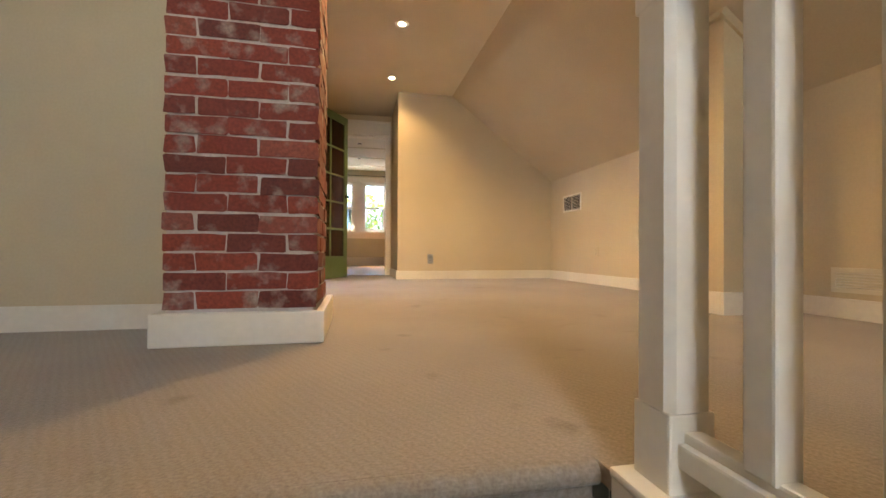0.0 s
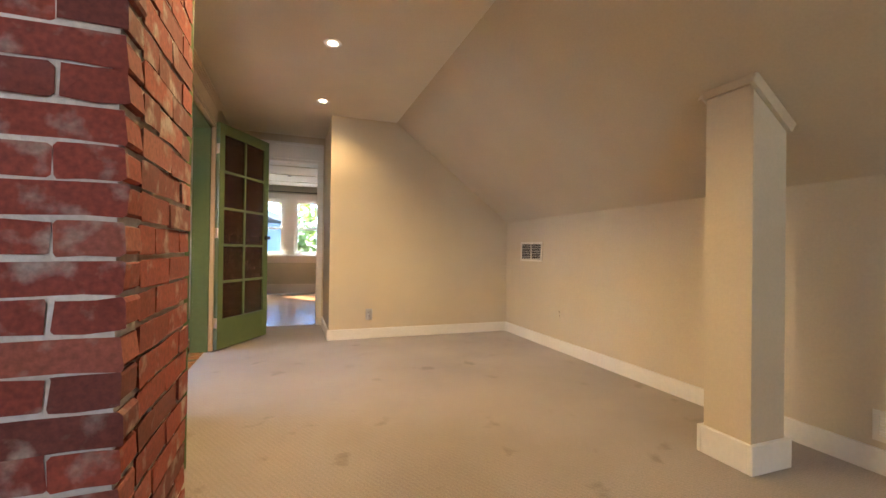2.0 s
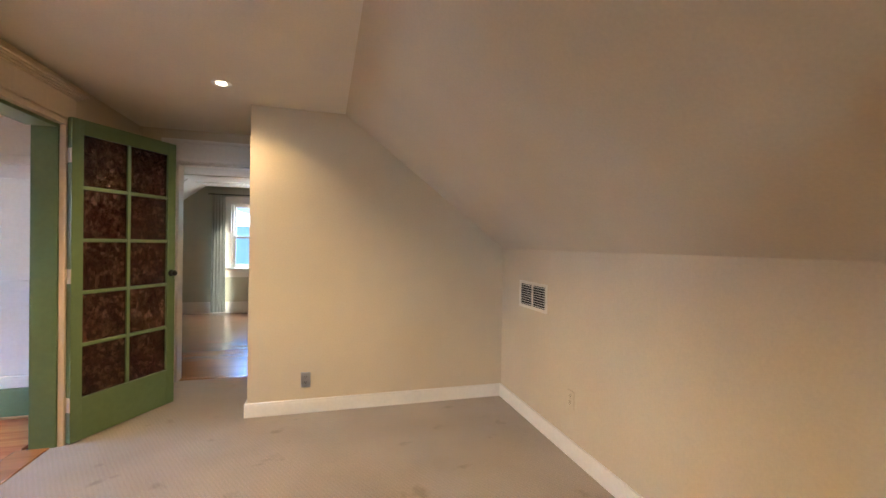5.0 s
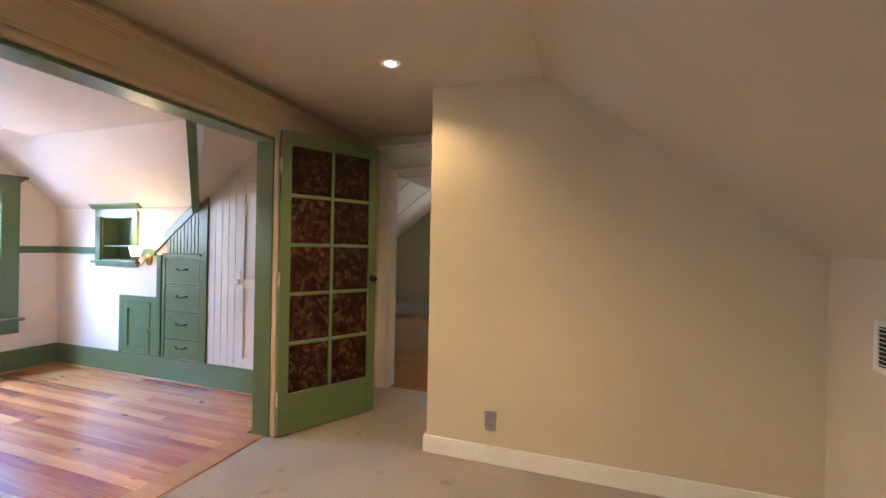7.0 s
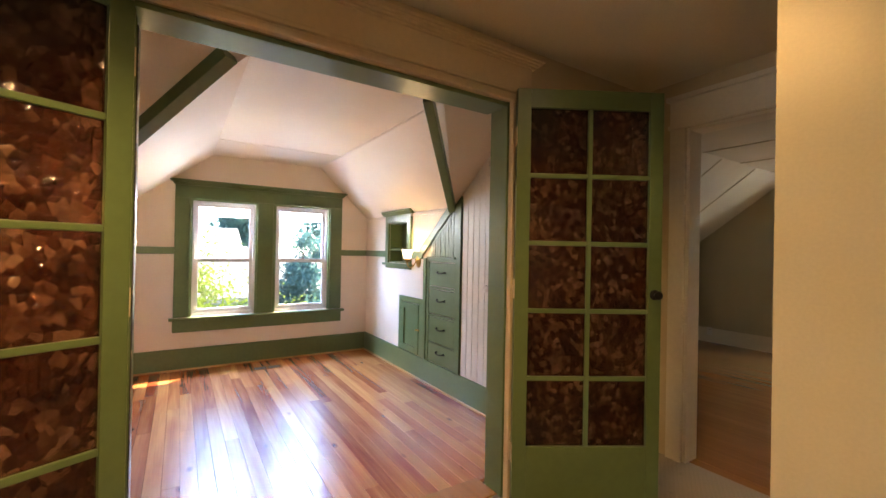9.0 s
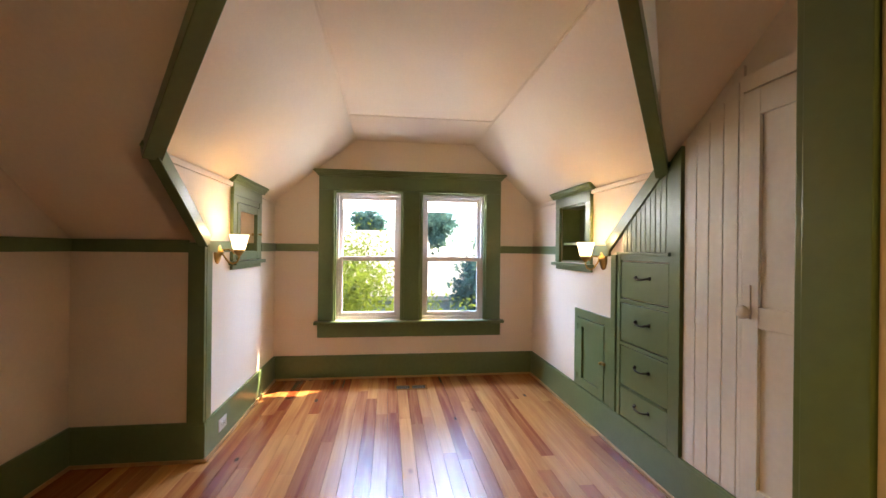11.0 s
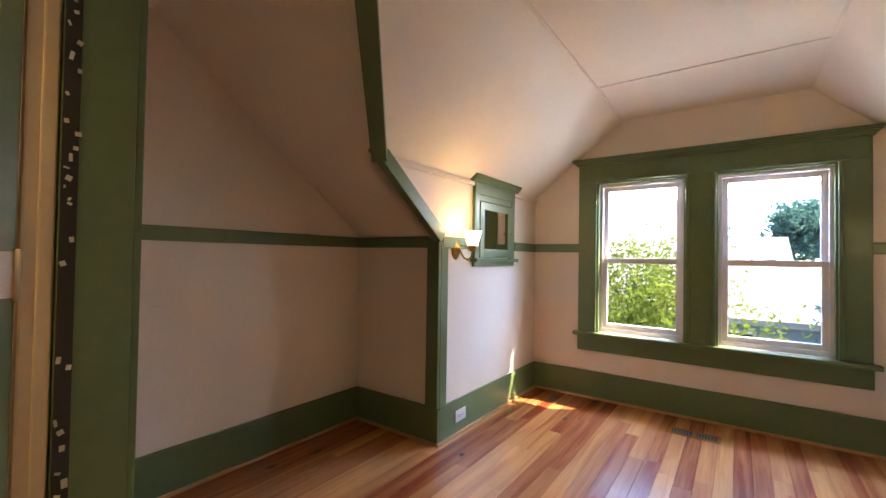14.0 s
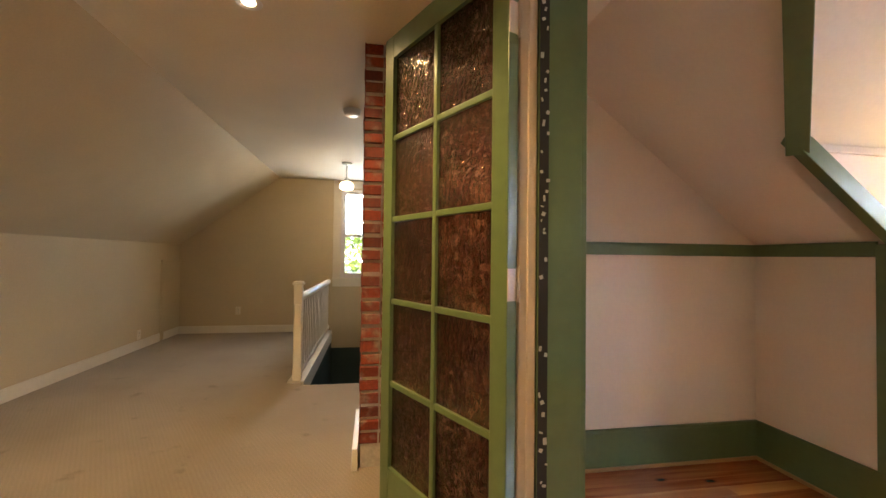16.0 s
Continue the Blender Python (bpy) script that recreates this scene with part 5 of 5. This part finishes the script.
LAWN = material("dry_lawn", (0.16, 0.16, 0.07), 0.95, grain=0.2, scale=8, blotch=0.2)
SHINGLE = material("pale_roof_shingles", (0.42, 0.40, 0.38), 0.9, grain=0.15, scale=20, blotch=0.1)
SIDING = material("blue_grey_siding", (0.22, 0.30, 0.40), 0.7, grain=0.05)
ASPH = material("asphalt", (0.05, 0.05, 0.055), 0.9, grain=0.2, scale=30)
BARK = material("grey_bark", (0.12, 0.09, 0.07), 0.95, grain=0.3, scale=30, bump=0.5, bump_scale=40)
LEAF = material("light_green_leaves", (0.34, 0.46, 0.08), 0.6, grain=0.25, scale=3, blotch=0.25)
LEAF_DARK = material("blue_green_leaves", (0.15, 0.34, 0.32), 0.7, grain=0.25, scale=3, blotch=0.25)
for leaf_mat in (LEAF, LEAF_DARK):
    nt = leaf_mat.node_tree
    pb, out = nt.nodes["Principled BSDF"], nt.nodes["Material Output"]
    tr, mx = nt.nodes.new("ShaderNodeBsdfTranslucent"), nt.nodes.new("ShaderNodeMixShader")
    nt.links.new(pb.inputs["Base Color"].links[0].from_socket, tr.inputs["Color"])
    mx.inputs[0].default_value = 0.5
    nt.links.new(pb.outputs[0], mx.inputs[1])
    nt.links.new(tr.outputs[0], mx.inputs[2])
    nt.links.new(mx.outputs[0], out.inputs["Surface"])
bm = B()
box(bm, -300, 300, -300, 300, GZ - 0.5, GZ)
structure("ground", bm, LAWN, "dry grassy ground below the house")
bm = B()
box(bm, -11.5, -7.5, -120, 120, GZ + 0.004, GZ + 0.02)
structure("road", bm, ASPH, "grey asphalt street")
bm = B()
for x0, x1, y0, y1 in ((-2.79, -2.6, -1.67, 10.48), (3.6, 3.77, -1.67, 10.48), (-2.6, 3.6, -1.67, -1.56), (-2.6, 3.6, 10.3, 10.48)):
    box(bm, x0, x1, y0, y1, GZ, -0.255)
structure("wall_lower_storey", bm, SIDING, "blue-grey siding of the storey below")


def tree(label, x, y, h, r, count, mat, seed, leaf=0.09, low=0.25):
    t = thing("tree", label, "tree", (x, y, GZ))
    rg = random.Random(seed)
    bm = B()
    tube(bm, [(0, 0, 0), (0.03, 0.02, h * 0.3), (-0.02, 0.03, h * 0.6), (0, 0, h * 0.88)], 0.09)
    for v in bm.verts:
        s = 1 - 0.75 * v.co.z / h
        v.co.x *= s
        v.co.y *= s
    tips = []
    for k in range(14):
        z = h * rg.uniform(low, 0.8)
        a = rg.uniform(0, 6.283)
        e = Vector((math.cos(a) * r * rg.uniform(0.5, 0.9), math.sin(a) * r * rg.uniform(0.5, 0.9), z + h * rg.uniform(0.05, 0.2)))
        tube(bm, [(0, 0, z), (e.x * 0.5, e.y * 0.5, z + (e.z - z) * 0.6), e], 0.018, 6)
        tips.append(e)
    part("trunk", bm, BARK, t, "grey trunk with limbs")
    tips += [Vector((rg.uniform(-0.3, 0.3) * r, rg.uniform(-0.3, 0.3) * r, h * rg.uniform(0.6, 0.95))) for _ in range(8)]
    verts, faces = [], []
    for k in range(count):
        c = rg.choice(tips)
        p = c + Vector((rg.gauss(0, 1), rg.gauss(0, 1), rg.gauss(0, 0.8))) * r * 0.24
        u = Vector((rg.gauss(0, 1), rg.gauss(0, 1), rg.gauss(0, 1))).normalized()
        w = u.orthogonal().normalized()
        n = u.cross(w) * 0.25 * leaf
        q = len(verts)
        s = leaf * rg.uniform(0.6, 1.2)
        verts += [p - u * s, p + w * s * 0.5 + n, p + u * s, p - w * s * 0.5 + n]
        faces.append((q, q + 1, q + 2, q + 3))
    me = bpy.data.meshes.new("crown")
    me.from_pydata(verts, [], faces)
    me.materials.append(mat)
    o = new("crown", me)
    o.parent = t
    tagged(o, "loose crown of many small leaves", kind="stuff")
    return t


tree("leafy light green tree close to the window", -6.3, 3.6, 4.45, 1.5, 20000, LEAF, 1, 0.042)
tree("thin pale green young tree in the yard", -6.8, 6.3, 3.3, 0.9, 1300, LEAF, 2, 0.035)
tree("round dark blue-green tree behind the roofs", -48, 9.6, 9.5, 2.7, 4200, LEAF_DARK, 3, 0.30, 0.42)
tree("distant dark green tree behind the roofs", -55, 2.0, 9.6, 2.2, 2200, LEAF_DARK, 4, 0.32, 0.6)
tree("tall green tree behind the neighbour's yard", -30, 15.6, 8.6, 3.0, 4200, LEAF_DARK, 5, 0.25, 0.35)
tree("narrow dark blue-green tree before the neighbour's house", -12.4, 7.5, 4.9, 0.9, 5000, LEAF_DARK, 8, 0.09, 0.2)
tree("green tree beyond the stair window", 0.6, -11.5, 6.5, 2.6, 3200, LEAF, 6, 0.14)
tree("tall green tree beyond the far windows", 2.2, 17.5, 6.0, 2.8, 3600, LEAF, 7, 0.14)


def house(label, x, y, w, dep, eave, ridge, along="y"):
    """Neighbour's house: walls, gable roof, windows towards +x."""
    o = thing("neighbour_house", label, "house", (x, y, GZ))
    part("wall", box(B(), -dep / 2, dep / 2, -w / 2, w / 2, 0, eave), SIDING, o, "blue-grey siding")
    bm = B()
    e = 0.5
    prism(bm, [(-dep / 2 - e, eave - 0.15), (0, ridge), (dep / 2 + e, eave - 0.15), (dep / 2 + e, eave + 0.03), (0, ridge + 0.2), (-dep / 2 - e, eave + 0.03)], "y", -w / 2 - e, w / 2 + e)
    part("roof", bm, SHINGLE, o, "sunlit pale shingle roof")
    for k in range(4):
        yy = -w / 2 + w * (k + 0.5) / 4
        win = part("window", box(B(), dep / 2 - 0.02, dep / 2 + 0.05, yy - 0.5, yy + 0.5, eave - 1.6, eave - 0.4), VINYL, o, "white framed window")
        part("pane", box(B(), dep / 2 + 0.05, dep / 2 + 0.06, yy - 0.42, yy + 0.42, eave - 1.52, eave - 0.48), DARK, win)
    return o


house("single-storey blue-grey house with a bright roof", -19, 6.5, 13, 7, 2.5, 3.9)
house("blue-grey house with a pale roof further up the street", -27, 2.0, 9, 8, 3.6, 5.4)
house("blue-grey house beyond the far windows", -2.6, 17.5, 6, 7, 4.9, 6.2)
house("blue-grey house beyond the stair window", 3.5, -9.0, 7, 6, 2.8, 4.3)

# ---- floor boards of the green room ----
rng = random.Random(11)
boards = thing("floor_boards", "orange-brown fir plank floor with knots and a soft shine", "floor")
tagged(boards, kind="structure")
PW, y = 0.080, LY + 0.004
meshes = {}
while y < DY1 - 0.002:
    w = min(PW, DY1 - 0.002 - y)
    x_from = (WINX if y > DY0 - 0.15 else WX) + 0.002
    x = x_from
    first = True
    while x < OX0 - 0.004:
        ln = rng.choice((0.8, 1.2, 1.5, 1.9, 2.4, 3.0)) * (rng.uniform(0.3, 1) if first else 1)
        x1 = min(x + ln, OX0 - 0.004)
        if OX0 - 0.004 - x1 < 0.2:
            x1 = OX0 - 0.004
        L = round(x1 - x, 3)
        key = (L, round(w, 3))
        if key not in meshes:
            bm = B()
            g = 0.0004
            a, b2 = L / 2 - g, w / 2 - g
            prism(bm, [(-b2, -0.020), (b2, -0.020), (b2, -0.0008), (b2 - 0.0006, 0.0), (-b2 + 0.0006, 0.0), (-b2, -0.0008)], "x", -a, a)
            me = bpy.data.meshes.new("plank")
            bm.to_mesh(me)
            bm.free()
            me.materials.append(FIR)
            meshes[key] = me
        o = new("plank", meshes[key])
        o.parent = boards
        o.location = (x + L / 2, y + w / 2, rng.uniform(-0.0003, 0.0001))
        x = x1
        first = False
    y += w
bm = B()
box(bm, WINX, OX0, LY, DY1, -0.028, -0.0205)
structure("floor_green_room_base", bm, DARK, "dark subfloor between the planks")

# ---- bricks of the chimney ----
rng = random.Random(4)
shapes = {}


def brick_mesh(w, dep, h, face, k):
    """A worn brick whose seen face looks along face (-y, +x or +y), with chipped, wavering arrises."""
    key = (w, dep, h, face, k)
    if key not in shapes:
        r = random.Random(str(key))
        a, b2 = (w / 2, dep / 2) if face != "x" else (dep / 2, w / 2)
        c, q = 0.0045, h / 2
        ring = [(-a + c, -q), (r.uniform(-0.4, 0.4) * a, -q), (a - c, -q), (a, -q + c), (a, q - c), (a - c, q), (r.uniform(-0.4, 0.4) * a, q), (-a + c, q), (-a, q - c), (-a, -q + c)]
        ring = [(u + r.uniform(-1, 1) * 0.0048, z + r.uniform(-1, 1) * 0.0032) for u, z in ring]
        bm = B()
        rows = []
        for depth, grow in ((-b2, -0.0045), (-b2 + 0.006, 0.0), (b2, 0.0)):
            row = []
            for u, z in ring:
                u1, z1 = u + math.copysign(grow, u) * (abs(u) > 0.3 * a), z + math.copysign(grow, z)
                v = depth + (r.uniform(-0.0012, 0.0012) if grow else 0)
                row.append(bm.verts.new({"-y": (u1, v, z1), "x": (-v, u1, z1), "y": (-u1, -v, z1)}[face]))
            rows.append(row)
        n = len(ring)
        bm.faces.new(rows[0])
        bm.faces.new(rows[2][::-1])
        for lo, hi in zip(rows, rows[1:]):
            for i in range(n):
                bm.faces.new((lo[i], hi[i], hi[(i + 1) % n], lo[(i + 1) % n]))
        bmesh.ops.recalc_face_normals(bm, faces=bm.faces[:])
        me = bpy.data.meshes.new("brick")
        bm.to_mesh(me)
        bm.free()
        me.materials.append(BRICK)
        shapes[key] = me
    return shapes[key]


def lay(cx, cy, cz, w, dep, h, face):
    o = new("brick", brick_mesh(round(w, 3), round(dep, 3), h, face, rng.randrange(9)))
    o.parent = chimney
    o.location = (cx + rng.uniform(-0.003, 0.003), cy + rng.uniform(-0.002, 0.003), cz + rng.uniform(-0.0025, 0.0025))
    o.rotation_euler = (0, radians(rng.uniform(-0.25, 0.25)) if face != "x" else 0, 0)


CW, CD, PITCH, BH, J = CHX1 - CHX0, CHY1 - CHY0, 0.0697, 0.0535, 0.014
z, k = 0.118 + 0.040, 0
while z + BH / 2 < H - 0.004:
    widths = (0.0965, 0.198, 0.198) if k % 2 == 0 else (0.198, 0.198, 0.0965)
    x = -0.001
    for i, w in enumerate(widths):
        lay(x + w / 2 + (0.0025 if i == 2 else 0), 0.048, z, w - (0 if i == 2 else 0.004), 0.096, BH, "-y")
        x += w + 0.0095
    depth = CD - 0.096 - J
    sides = (0.198, CD - 0.320) if k % 2 == 0 else (0.098, 0.196, CD - 0.429)
    y = 0.096 + J
    for w in sides:
        lay(CW - 0.049, y + w / 2, z, 0.098, w, BH, "x")
        y += w + J
    x = CW - 0.098 - J
    for w in (0.198, 0.080) if k % 2 == 0 else (0.092, 0.186):
        lay(x - w / 2, CD - 0.040, z, w, 0.080, BH, "y")
        x -= w + J
    z += PITCH
    k += 1
